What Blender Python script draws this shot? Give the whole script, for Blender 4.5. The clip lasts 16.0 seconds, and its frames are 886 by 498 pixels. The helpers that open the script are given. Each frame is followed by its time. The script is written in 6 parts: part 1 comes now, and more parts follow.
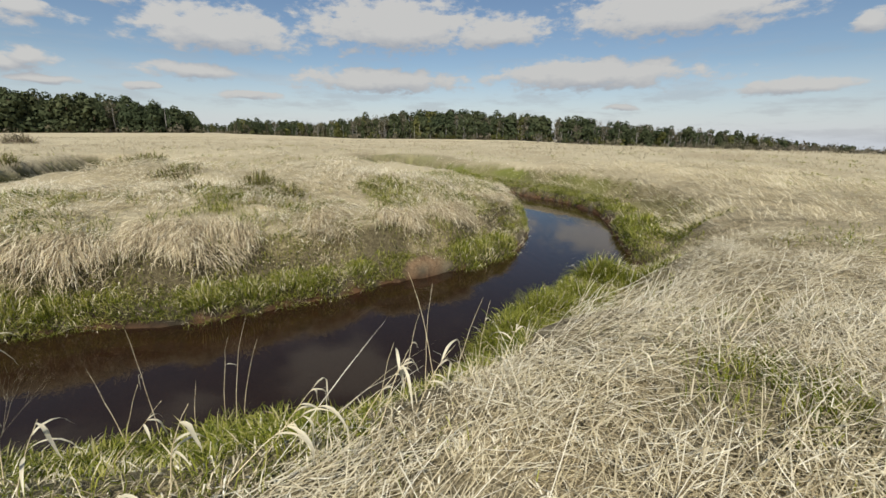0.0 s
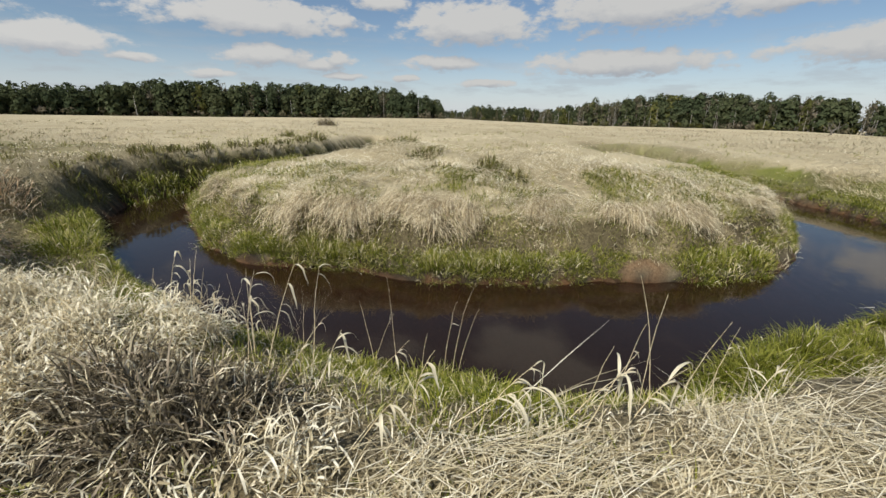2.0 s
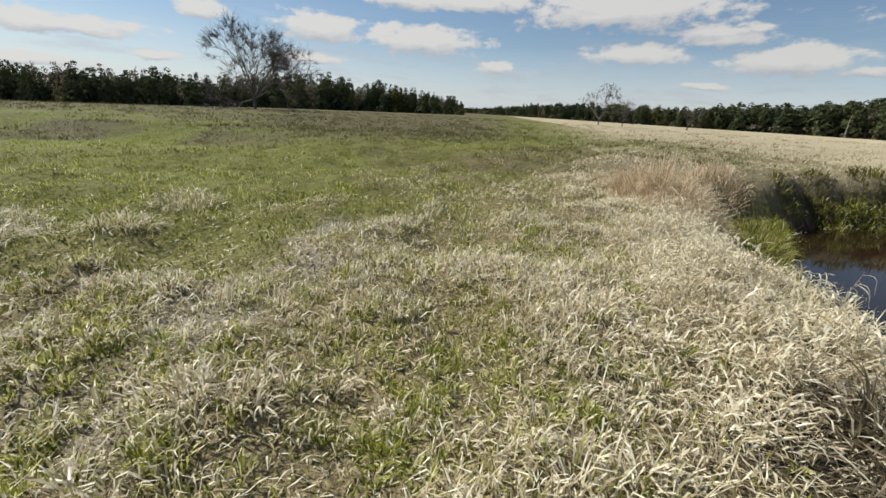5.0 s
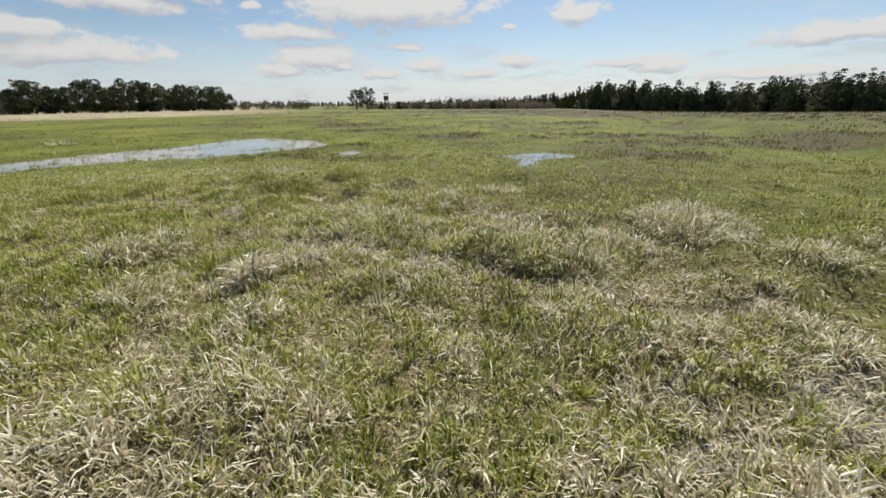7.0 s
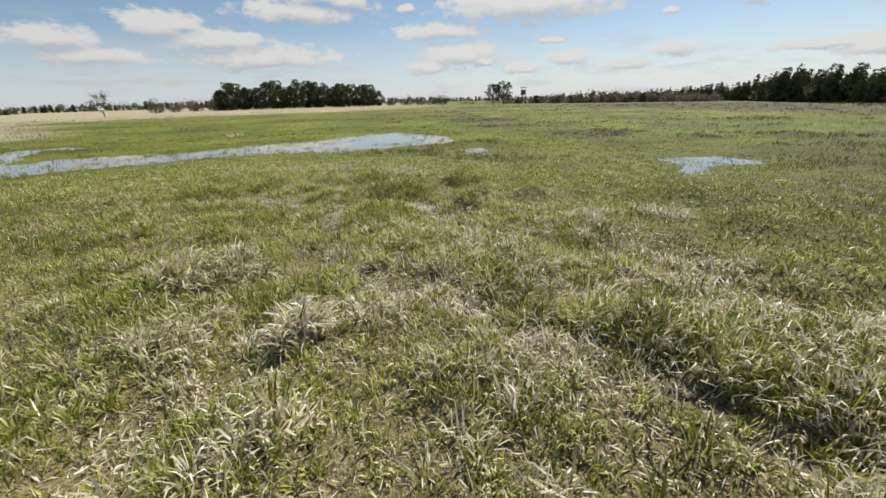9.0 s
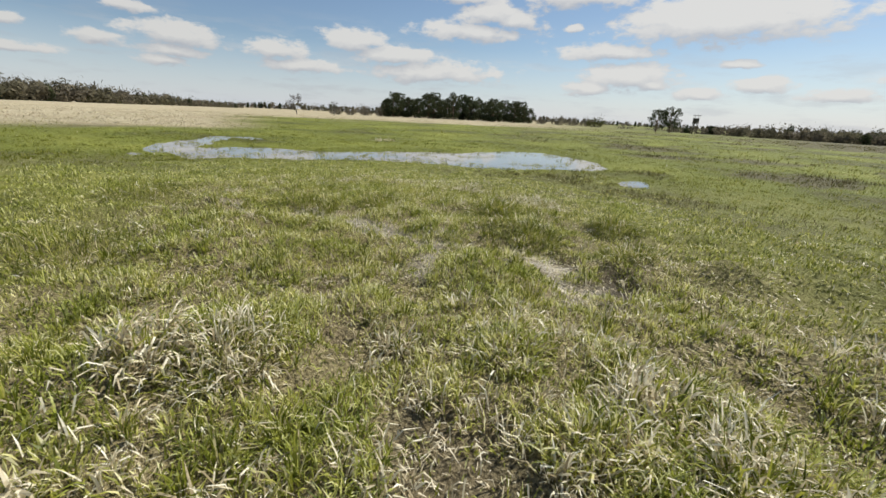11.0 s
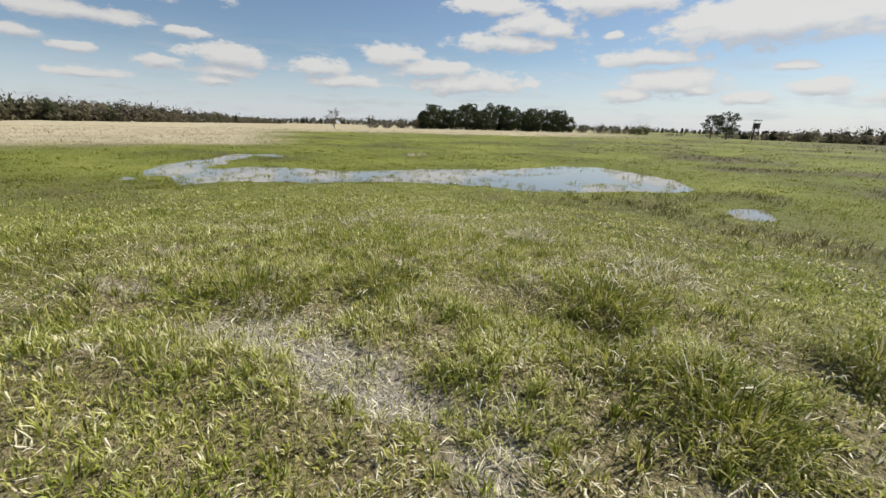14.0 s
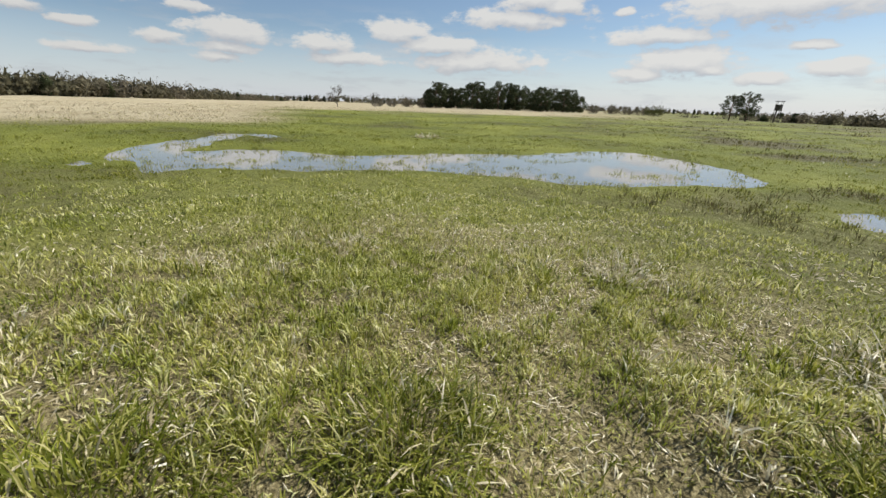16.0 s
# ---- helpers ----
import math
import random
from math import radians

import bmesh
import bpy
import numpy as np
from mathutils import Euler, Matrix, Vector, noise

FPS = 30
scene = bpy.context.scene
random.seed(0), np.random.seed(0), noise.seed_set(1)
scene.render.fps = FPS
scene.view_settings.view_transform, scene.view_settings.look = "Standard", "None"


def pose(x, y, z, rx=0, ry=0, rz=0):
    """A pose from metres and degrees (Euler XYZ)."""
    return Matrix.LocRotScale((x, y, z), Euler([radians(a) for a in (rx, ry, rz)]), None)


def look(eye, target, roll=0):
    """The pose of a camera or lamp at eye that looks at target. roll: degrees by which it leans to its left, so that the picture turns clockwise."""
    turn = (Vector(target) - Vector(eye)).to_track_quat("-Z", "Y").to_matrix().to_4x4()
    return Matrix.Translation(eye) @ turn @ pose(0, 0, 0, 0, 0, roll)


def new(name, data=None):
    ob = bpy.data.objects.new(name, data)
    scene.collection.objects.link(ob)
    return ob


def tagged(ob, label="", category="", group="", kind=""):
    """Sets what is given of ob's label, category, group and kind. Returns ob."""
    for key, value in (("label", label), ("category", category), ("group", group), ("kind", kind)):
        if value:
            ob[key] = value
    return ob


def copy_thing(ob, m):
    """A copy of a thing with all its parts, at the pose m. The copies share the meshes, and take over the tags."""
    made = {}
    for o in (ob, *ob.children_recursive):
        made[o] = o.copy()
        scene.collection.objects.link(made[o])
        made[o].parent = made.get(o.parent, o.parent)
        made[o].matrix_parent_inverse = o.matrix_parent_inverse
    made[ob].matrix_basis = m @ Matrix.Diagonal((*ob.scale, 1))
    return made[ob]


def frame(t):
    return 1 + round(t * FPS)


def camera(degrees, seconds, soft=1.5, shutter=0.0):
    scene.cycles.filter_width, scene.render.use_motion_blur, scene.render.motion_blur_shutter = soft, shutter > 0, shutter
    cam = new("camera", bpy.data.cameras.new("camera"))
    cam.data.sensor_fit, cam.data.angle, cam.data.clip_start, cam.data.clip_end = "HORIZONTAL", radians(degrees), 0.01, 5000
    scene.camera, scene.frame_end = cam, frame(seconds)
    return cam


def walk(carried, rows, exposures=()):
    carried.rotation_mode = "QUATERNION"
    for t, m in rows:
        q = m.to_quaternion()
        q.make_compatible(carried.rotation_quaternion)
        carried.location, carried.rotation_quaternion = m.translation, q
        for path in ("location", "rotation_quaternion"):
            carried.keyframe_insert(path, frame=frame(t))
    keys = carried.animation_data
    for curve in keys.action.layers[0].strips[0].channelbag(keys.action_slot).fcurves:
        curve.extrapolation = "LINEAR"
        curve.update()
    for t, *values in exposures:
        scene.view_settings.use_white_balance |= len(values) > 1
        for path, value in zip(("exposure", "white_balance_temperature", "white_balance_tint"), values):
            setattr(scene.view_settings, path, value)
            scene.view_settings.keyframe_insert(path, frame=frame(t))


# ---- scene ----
cam = camera(95.7, 16.0)
PATH = [
    (0, pose(0.157, 0.090, 1.578, 73.743, -0.520, -0.015)),
    (0.5, pose(0.120, 0.074, 1.585, 72.861, -0.439, 6.481)),
    (1, pose(0.070, 0.044, 1.607, 72.360, -0.204, 14.676)),
    (1.5, pose(0.023, 0.031, 1.595, 71.750, -0.823, 23.113)),
    (2, pose(0.001, 0.001, 1.602, 71.629, -0.824, 30.002)),
    (2.5, pose(0.005, -0.075, 1.598, 71.675, -0.415, 35.577)),
    (3, pose(0.004, -0.157, 1.591, 70.899, -0.366, 41.649)),
    (3.5, pose(-0.077, -0.290, 1.601, 72.121, -2.124, 52.040)),
    (4, pose(-0.249, -0.465, 1.492, 72.772, 0.634, 68.672)),
    (4.5, pose(-0.383, -0.643, 1.449, 72.307, 0.181, 84.907)),
    (5, pose(-0.391, -0.808, 1.446, 70.859, -3.112, 109.696)),
    (5.2, pose(-0.349, -0.868, 1.447, 70.075, -3.120, 123.953)),
    (7.3, pose(-0.351, -1.117, 1.550, 70.441, 0.526, 197.871)),
    (7.5, pose(-0.315, -1.298, 1.515, 71.352, 0.129, 201.174)),
    (8, pose(-0.294, -1.674, 1.520, 71.521, -0.694, 206.406)),
    (8.5, pose(-0.091, -2.062, 1.489, 71.592, -0.104, 210.790)),
    (9, pose(0.074, -2.447, 1.498, 69.493, 1.398, 210.531)),
    (9.5, pose(0.196, -2.859, 1.488, 70.377, -3.380, 214.532)),
    (10, pose(0.485, -3.202, 1.462, 70.047, -0.640, 228.740)),
    (10.2, pose(0.618, -3.365, 1.467, 71.249, -2.419, 230.273)),
    (12.3, pose(2.227, -5.048, 1.389, 72.143, -1.384, 232.254)),
    (12.5, pose(2.437, -5.182, 1.416, 72.736, -1.781, 235.221)),
    (13, pose(2.839, -5.394, 1.452, 72.531, -1.047, 236.760)),
    (13.5, pose(3.299, -5.625, 1.470, 71.766, -1.025, 234.129)),
    (14, pose(3.728, -5.894, 1.432, 72.724, -1.371, 235.667)),
    (14.5, pose(4.222, -6.135, 1.390, 70.284, -1.279, 236.894)),
    (15, pose(4.790, -6.374, 1.368, 70.380, 0.127, 233.442)),
    (15.5, pose(5.368, -6.633, 1.345, 73.424, -1.774, 234.741)),
    (16, pose(5.874, -6.847, 1.339, 70.023, -1.816, 236.371)),
]
walk(cam, PATH, exposures=[(0.0, 0.18), (3.0, 0.22), (5.0, 0.25), (8.0, 0.26), (16.0, 0.30)])

# ---- light ----
SUN_YAW, SUN_EL = 174.0, 48.0          # degrees: yaw counts to the left from +y
sun_way = Vector((-math.sin(radians(SUN_YAW)) * math.cos(radians(SUN_EL)), math.cos(radians(SUN_YAW)) * math.cos(radians(SUN_EL)), math.sin(radians(SUN_EL))))
sun = new("sun", bpy.data.lights.new("sun", "SUN"))
sun.data.energy, sun.data.angle, sun.data.color = 5.0, radians(0.53), (1.0, 0.962, 0.89)
sun.matrix_world = look(sun_way * 50, (0, 0, 0))

world = bpy.data.worlds.new("sky")
scene.world = world
world.use_nodes = True
wn, wl = world.node_tree.nodes, world.node_tree.links
wn.clear()
w_out = wn.new("ShaderNodeOutputWorld")
w_coord = wn.new("ShaderNodeTexCoord")
sky = wn.new("ShaderNodeTexSky")
sky.sky_type, sky.sun_disc = "NISHITA", False
sky.sun_elevation, sky.sun_rotation = radians(SUN_EL), radians(-SUN_YAW)
sky.air_density, sky.dust_density, sky.ozone_density, sky.altitude = 1.0, 0.4, 2.3, 150
bg_sky = wn.new("ShaderNodeBackground")
bg_sky.inputs["Strength"].default_value = 0.076
wl.new(sky.outputs["Color"], bg_sky.inputs["Color"])

# cumulus clouds: yaw, height, half width, half height in degrees
CLOUDS_NORTH = [(26.7, 10.5, 8.3, 2.2), (6.2, 12.2, 10.1, 2.8), (353.1, 11.8, 6.1, 1.7), (29.5, 6.4, 4.8, 1.0), (7.8, 6.3, 10.5, 1.5),
                (341.6, 6.9, 12.6, 1.8), (332.5, 12.8, 11.0, 2.5), (316.4, 10.1, 1.7, 0.9), (321.0, 4.8, 5.0, 0.7), (43.5, 6.3, 2.1, 1.0),
                (42.6, 10.6, 2.1, 0.8), (43.0, 4.6, 3.0, 0.5), (35.1, 4.5, 1.5, 0.4), (24.5, 4.0, 3.7, 0.5), (337.2, 3.2, 1.9, 0.4)]
CLOUDS_WEST = [(52.7, 10.3, 10.6, 1.8), (71.8, 6.5, 5.7, 1.5), (77.6, 8.8, 4.4, 0.9), (51.7, 6.6, 5.4, 1.4), (65.4, 5.5, 2.2, 0.5),
               (45.4, 5.7, 3.9, 0.7), (58.5, 4.2, 2.2, 0.5), (78.7, 4.0, 2.6, 0.4), (37.7, 12.8, 2.8, 0.9), (113.7, 12.3, 6.6, 0.9),
               (105.6, 12.5, 5.8, 1.1), (125.3, 8.4, 4.8, 1.5), (112.7, 8.0, 7.1, 1.7), (88.7, 11.8, 11.4, 2.1), (78.6, 9.5, 4.6, 0.8),
               (86.7, 7.3, 5.8, 1.3), (126.4, 5.1, 3.7, 0.8), (103.2, 5.4, 2.6, 0.7)]
CLOUDS_SOUTH = [(150.1, 5.7, 7.2, 0.9), (166.1, 3.6, 3.0, 1.1), (138.0, 8.7, 2.5, 0.9), (156.0, 2.4, 7.9, 0.6), (142.9, 3.8, 2.3, 0.6),
                (199.3, 10.8, 11.4, 2.4), (210.1, 7.9, 6.0, 1.0), (208.1, 5.3, 5.4, 1.7), (197.0, 6.5, 2.1, 0.5), (214.8, 10.5, 1.2, 0.5),
                (176.2, 9.5, 2.8, 1.1), (184.2, 8.6, 0.8, 0.4), (170.5, 4.1, 4.1, 0.5), (212.0, 3.9, 3.2, 0.9), (205.5, 4.4, 2.6, 0.8), (200.0, 3.4, 3.0, 0.7), (194.5, 4.3, 2.8, 0.9), (188.0, 3.3, 3.0, 0.7), (183.0, 4.6, 2.5, 0.8), (221.8, 11.3, 3.6, 1.1)]
CLOUDS_EAST = [(225.2, 12.0, 4.4, 1.4), (229.5, 13.8, 5.1, 0.9), (227.1, 9.9, 7.0, 1.1), (242.4, 8.1, 3.9, 1.1), (237.2, 6.7, 6.3, 1.2),
               (232.7, 5.1, 9.2, 1.4), (251.6, 6.3, 3.4, 1.1), (248.9, 4.8, 5.6, 0.8), (261.7, 6.8, 4.4, 1.3), (268.9, 5.7, 2.3, 0.7),
               (274.8, 4.1, 2.8, 0.5), (265.8, 9.0, 2.5, 0.5), (275.4, 9.7, 6.8, 1.0), (279.3, 7.3, 1.8, 0.7), (276.0, 6.4, 2.3, 0.5),
               (263.1, 4.2, 2.6, 0.6), (292.0, 6.5, 5.0, 1.2), (303.0, 9.5, 6.0, 1.6), (272.0, 14.5, 12.0, 2.6), (262.0, 5.2, 3.4, 0.7), (215.0, 14.0, 7.0, 1.6)]


def wmath(op, a, b=None, c=None):
    n = wn.new("ShaderNodeMath")
    n.operation = op
    for i, v in enumerate((a, b, c)):
        if v is None:
            continue
        if isinstance(v, (int, float)):
            n.inputs[i].default_value = v
        else:
            wl.new(v, n.inputs[i])
    return n.outputs[0]


def wnoise(vec, scale, detail, rough=0.55):
    n = wn.new("ShaderNodeTexNoise")
    n.inputs["Scale"].default_value, n.inputs["Detail"].default_value, n.inputs["Roughness"].default_value = scale, detail, rough
    wl.new(vec, n.inputs["Vector"])
    return n.outputs["Fac"], n.outputs["Color"]


# stretch the sky towards the horizon so that clouds get flatter there
flat = wn.new("ShaderNodeMapping")
flat.inputs["Scale"].default_value = (1, 1, 2.2)
wl.new(w_coord.outputs["Generated"], flat.inputs["Vector"])
_, warp_col = wnoise(flat.outputs["Vector"], 14, 4)
warp_c = wn.new("ShaderNodeVectorMath")
warp_c.operation = "SUBTRACT"
wl.new(warp_col, warp_c.inputs[0])
warp_c.inputs[1].default_value = (0.5, 0.5, 0.5)
warp_s = wn.new("ShaderNodeVectorMath")
warp_s.operation = "MULTIPLY_ADD"
wl.new(warp_c.outputs[0], warp_s.inputs[0])
warp_s.inputs[1].default_value = (0.05, 0.05, 0.016)
wl.new(w_coord.outputs["Generated"], warp_s.inputs[2])
near_c, near_top = None, None
for yaw_c, el_c, half_w, half_h in CLOUDS_NORTH + CLOUDS_WEST + CLOUDS_SOUTH + CLOUDS_EAST:
    mp = wn.new("ShaderNodeMapping")
    mp.vector_type = "TEXTURE"
    mp.inputs["Rotation"].default_value = (radians(el_c), 0, radians(yaw_c))
    mp.inputs["Scale"].default_value = (math.sin(radians(half_w)) * 1.2, 1000.0, math.sin(radians(half_h)) * 1.36)
    wl.new(warp_s.outputs[0], mp.inputs["Vector"])
    ln = wn.new("ShaderNodeVectorMath")
    ln.operation = "LENGTH"
    wl.new(mp.outputs["Vector"], ln.inputs[0])
    near_c = wmath("MINIMUM", ln.outputs["Value"], near_c) if near_c else ln.outputs["Value"]
    up = wn.new("ShaderNodeVectorMath")
    up.operation = "ADD"
    wl.new(mp.outputs["Vector"], up.inputs[0])
    up.inputs[1].default_value = (0, 0, 0.6)
    lt = wn.new("ShaderNodeVectorMath")
    lt.operation = "LENGTH"
    wl.new(up.outputs[0], lt.inputs[0])
    near_top = wmath("MINIMUM", lt.outputs["Value"], near_top) if near_top else lt.outputs["Value"]
billow, _ = wnoise(flat.outputs["Vector"], 24, 9, 0.6)
# flat undersides and heaped tops
heap = wmath("MULTIPLY", wmath("SUBTRACT", near_top, near_c), 0.34)
dens = wmath("ADD", wmath("ADD", wmath("SUBTRACT", 1.0, near_c), heap), wmath("MULTIPLY", wmath("SUBTRACT", billow, 0.5), 1.9))
cover = wn.new("ShaderNodeMapRange")
cover.interpolation_type = "SMOOTHSTEP"
cover.inputs["From Min"].default_value, cover.inputs["From Max"].default_value = 0.0, 0.50
wl.new(dens, cover.inputs["Value"])
# clouds of the same kind overhead, above the ones listed
sep = wn.new("ShaderNodeSeparateXYZ")
wl.new(w_coord.outputs["Generated"], sep.inputs[0])
plane = wn.new("ShaderNodeVectorMath")
plane.operation = "DIVIDE"
wl.new(w_coord.outputs["Generated"], plane.inputs[0])
zcomb = wn.new("ShaderNodeCombineXYZ")
zmax = wmath("MAXIMUM", sep.outputs["Z"], 0.08)
for i in range(3):
    wl.new(zmax, zcomb.inputs[i])
wl.new(zcomb.outputs[0], plane.inputs[1])
high, _ = wnoise(plane.outputs[0], 1.1, 7, 0.56)
highc = wn.new("ShaderNodeMapRange")
highc.interpolation_type = "SMOOTHSTEP"
highc.inputs["From Min"].default_value, highc.inputs["From Max"].default_value = 0.54, 0.68
wl.new(high, highc.inputs["Value"])
upm = wn.new("ShaderNodeMapRange")
upm.inputs["From Min"].default_value, upm.inputs["From Max"].default_value = 0.26, 0.36
wl.new(sep.outputs["Z"], upm.inputs["Value"])
cloud_amount = wmath("MAXIMUM", wmath("MULTIPLY", cover.outputs[0], 0.95), wmath("MULTIPLY", highc.outputs[0], upm.outputs[0]))
streak = wn.new("ShaderNodeMapping")
streak.inputs["Scale"].default_value = (1, 1, 5.5)
wl.new(w_coord.outputs["Generated"], streak.inputs["Vector"])
thin_n, _ = wnoise(streak.outputs["Vector"], 7.5, 7, 0.6)
thin_c = wn.new("ShaderNodeMapRange")
thin_c.interpolation_type = "SMOOTHSTEP"
thin_c.inputs["From Min"].default_value, thin_c.inputs["From Max"].default_value, thin_c.inputs["To Max"].default_value = 0.47, 0.66, 0.38
wl.new(thin_n, thin_c.inputs["Value"])
low_c = wn.new("ShaderNodeMapRange")
low_c.inputs["From Min"].default_value, low_c.inputs["From Max"].default_value = 0.20, 0.08
wl.new(sep.outputs["Z"], low_c.inputs["Value"])
cloud_amount = wmath("MAXIMUM", cloud_amount, wmath("MULTIPLY", thin_c.outputs[0], low_c.outputs[0]))
haze = wn.new("ShaderNodeMapRange")
haze.inputs["From Min"].default_value, haze.inputs["From Max"].default_value = 0.14, -0.01
haze.inputs["To Max"].default_value = 0.75
wl.new(sep.outputs["Z"], haze.inputs["Value"])
lit = wn.new("ShaderNodeMapRange")
lit.inputs["From Min"].default_value, lit.inputs["From Max"].default_value = -0.35, 0.35
lit_in = wmath("ADD", wmath("SUBTRACT", near_top, near_c), wmath("MULTIPLY", wmath("SUBTRACT", billow, 0.5), 1.2))
wl.new(lit_in, lit.inputs["Value"])
shade = wn.new("ShaderNodeMix")
shade.data_type = "RGBA"
wl.new(lit.outputs[0], shade.inputs["Factor"])
shade.inputs["A"].default_value, shade.inputs["B"].default_value = (0.67, 0.70, 0.755, 1), (1.0, 0.992, 0.965, 1)
bg_cloud = wn.new("ShaderNodeBackground")
# clouds towards the sun are brighter
toward = wn.new("ShaderNodeVectorMath")
toward.operation = "DOT_PRODUCT"
wl.new(w_coord.outputs["Generated"], toward.inputs[0])
toward.inputs[1].default_value = sun_way
wl.new(wmath("MULTIPLY_ADD", toward.outputs["Value"], 0.08, 0.55), bg_cloud.inputs["Strength"])
wl.new(shade.outputs["Result"], bg_cloud.inputs["Color"])
bg_haze = wn.new("ShaderNodeBackground")
bg_haze.inputs["Color"].default_value, bg_haze.inputs["Strength"].default_value = (0.78, 0.85, 0.98, 1), 0.67
mix_h = wn.new("ShaderNodeMixShader")
wl.new(haze.outputs[0], mix_h.inputs[0])
wl.new(bg_sky.outputs[0], mix_h.inputs[1])
wl.new(bg_haze.outputs[0], mix_h.inputs[2])
mix_c = wn.new("ShaderNodeMixShader")
wl.new(cloud_amount, mix_c.inputs[0])
wl.new(mix_h.outputs[0], mix_c.inputs[1])
wl.new(bg_cloud.outputs[0], mix_c.inputs[2])
wl.new(mix_c.outputs[0], w_out.inputs["Surface"])

# ---- materials ----


def material(name):
    m = bpy.data.materials.new(name)
    m.use_nodes = True
    m.node_tree.nodes.clear()
    return m, m.node_tree.nodes, m.node_tree.links


def ramp(nodes, stops, interp="LINEAR"):
    r = nodes.new("ShaderNodeValToRGB")
    r.color_ramp.interpolation = interp
    e = r.color_ramp.elements
    e[0].position, e[0].color = stops[0][0], (*stops[0][1], 1)
    e[1].position, e[1].color = stops[-1][0], (*stops[-1][1], 1)
    for p, c in stops[1:-1]:
        e.new(p).color = (*c, 1)
    return r


def leaf_material(name, stops, thin=0.35, rough=0.55, patch=None, patch_scale=0.4, gloss=0.35):
    """Blades and leaves: a colour for each blade, larger patches over it, and light that shines through."""
    m, n, l = material(name)
    geo = n.new("ShaderNodeNewGeometry")
    r = ramp(n, stops)
    l.new(geo.outputs["Random Per Island"], r.inputs[0])
    col = r.outputs[0]
    co = n.new("ShaderNodeTexCoord")
    if patch:
        nz = n.new("ShaderNodeTexNoise")
        nz.inputs["Scale"].default_value, nz.inputs["Detail"].default_value = patch_scale, 4
        l.new(co.outputs["Object"], nz.inputs["Vector"])
        mr = n.new("ShaderNodeMapRange")
        mr.inputs["From Min"].default_value, mr.inputs["From Max"].default_value = 0.42, 0.62
        l.new(nz.outputs["Fac"], mr.inputs["Value"])
        mx = n.new("ShaderNodeMix")
        mx.data_type = "RGBA"
        mx.blend_type = "MULTIPLY"
        l.new(mr.outputs[0], mx.inputs["Factor"])
        l.new(col, mx.inputs["A"])
        mx.inputs["B"].default_value = (*patch, 1)
        col = mx.outputs["Result"]
    p = n.new("ShaderNodeBsdfPrincipled")
    p.inputs["Roughness"].default_value = rough
    p.inputs["Specular IOR Level"].default_value = gloss
    l.new(col, p.inputs["Base Color"])
    t = n.new("ShaderNodeBsdfTranslucent")
    l.new(col, t.inputs["Color"])
    mix = n.new("ShaderNodeMixShader")
    mix.inputs[0].default_value = thin
    l.new(p.outputs[0], mix.inputs[1])
    l.new(t.outputs[0], mix.inputs[2])
    out = n.new("ShaderNodeOutputMaterial")
    l.new(mix.outputs[0], out.inputs[0])
    return m


def bark_material(name, dark, light, scale=6.0):
    m, n, l = material(name)
    co = n.new("ShaderNodeTexCoord")
    nz = n.new("ShaderNodeTexNoise")
    nz.inputs["Scale"].default_value, nz.inputs["Detail"].default_value = scale, 6
    l.new(co.outputs["Object"], nz.inputs["Vector"])
    r = ramp(n, [(0.3, dark), (0.7, light)])
    l.new(nz.outputs["Fac"], r.inputs[0])
    p = n.new("ShaderNodeBsdfPrincipled")
    p.inputs["Roughness"].default_value = 0.85
    l.new(r.outputs[0], p.inputs["Base Color"])
    bp = n.new("ShaderNodeBump")
    bp.inputs["Strength"].default_value = 0.5
    l.new(nz.outputs["Fac"], bp.inputs["Height"])
    l.new(bp.outputs[0], p.inputs["Normal"])
    out = n.new("ShaderNodeOutputMaterial")
    l.new(p.outputs[0], out.inputs[0])
    return m


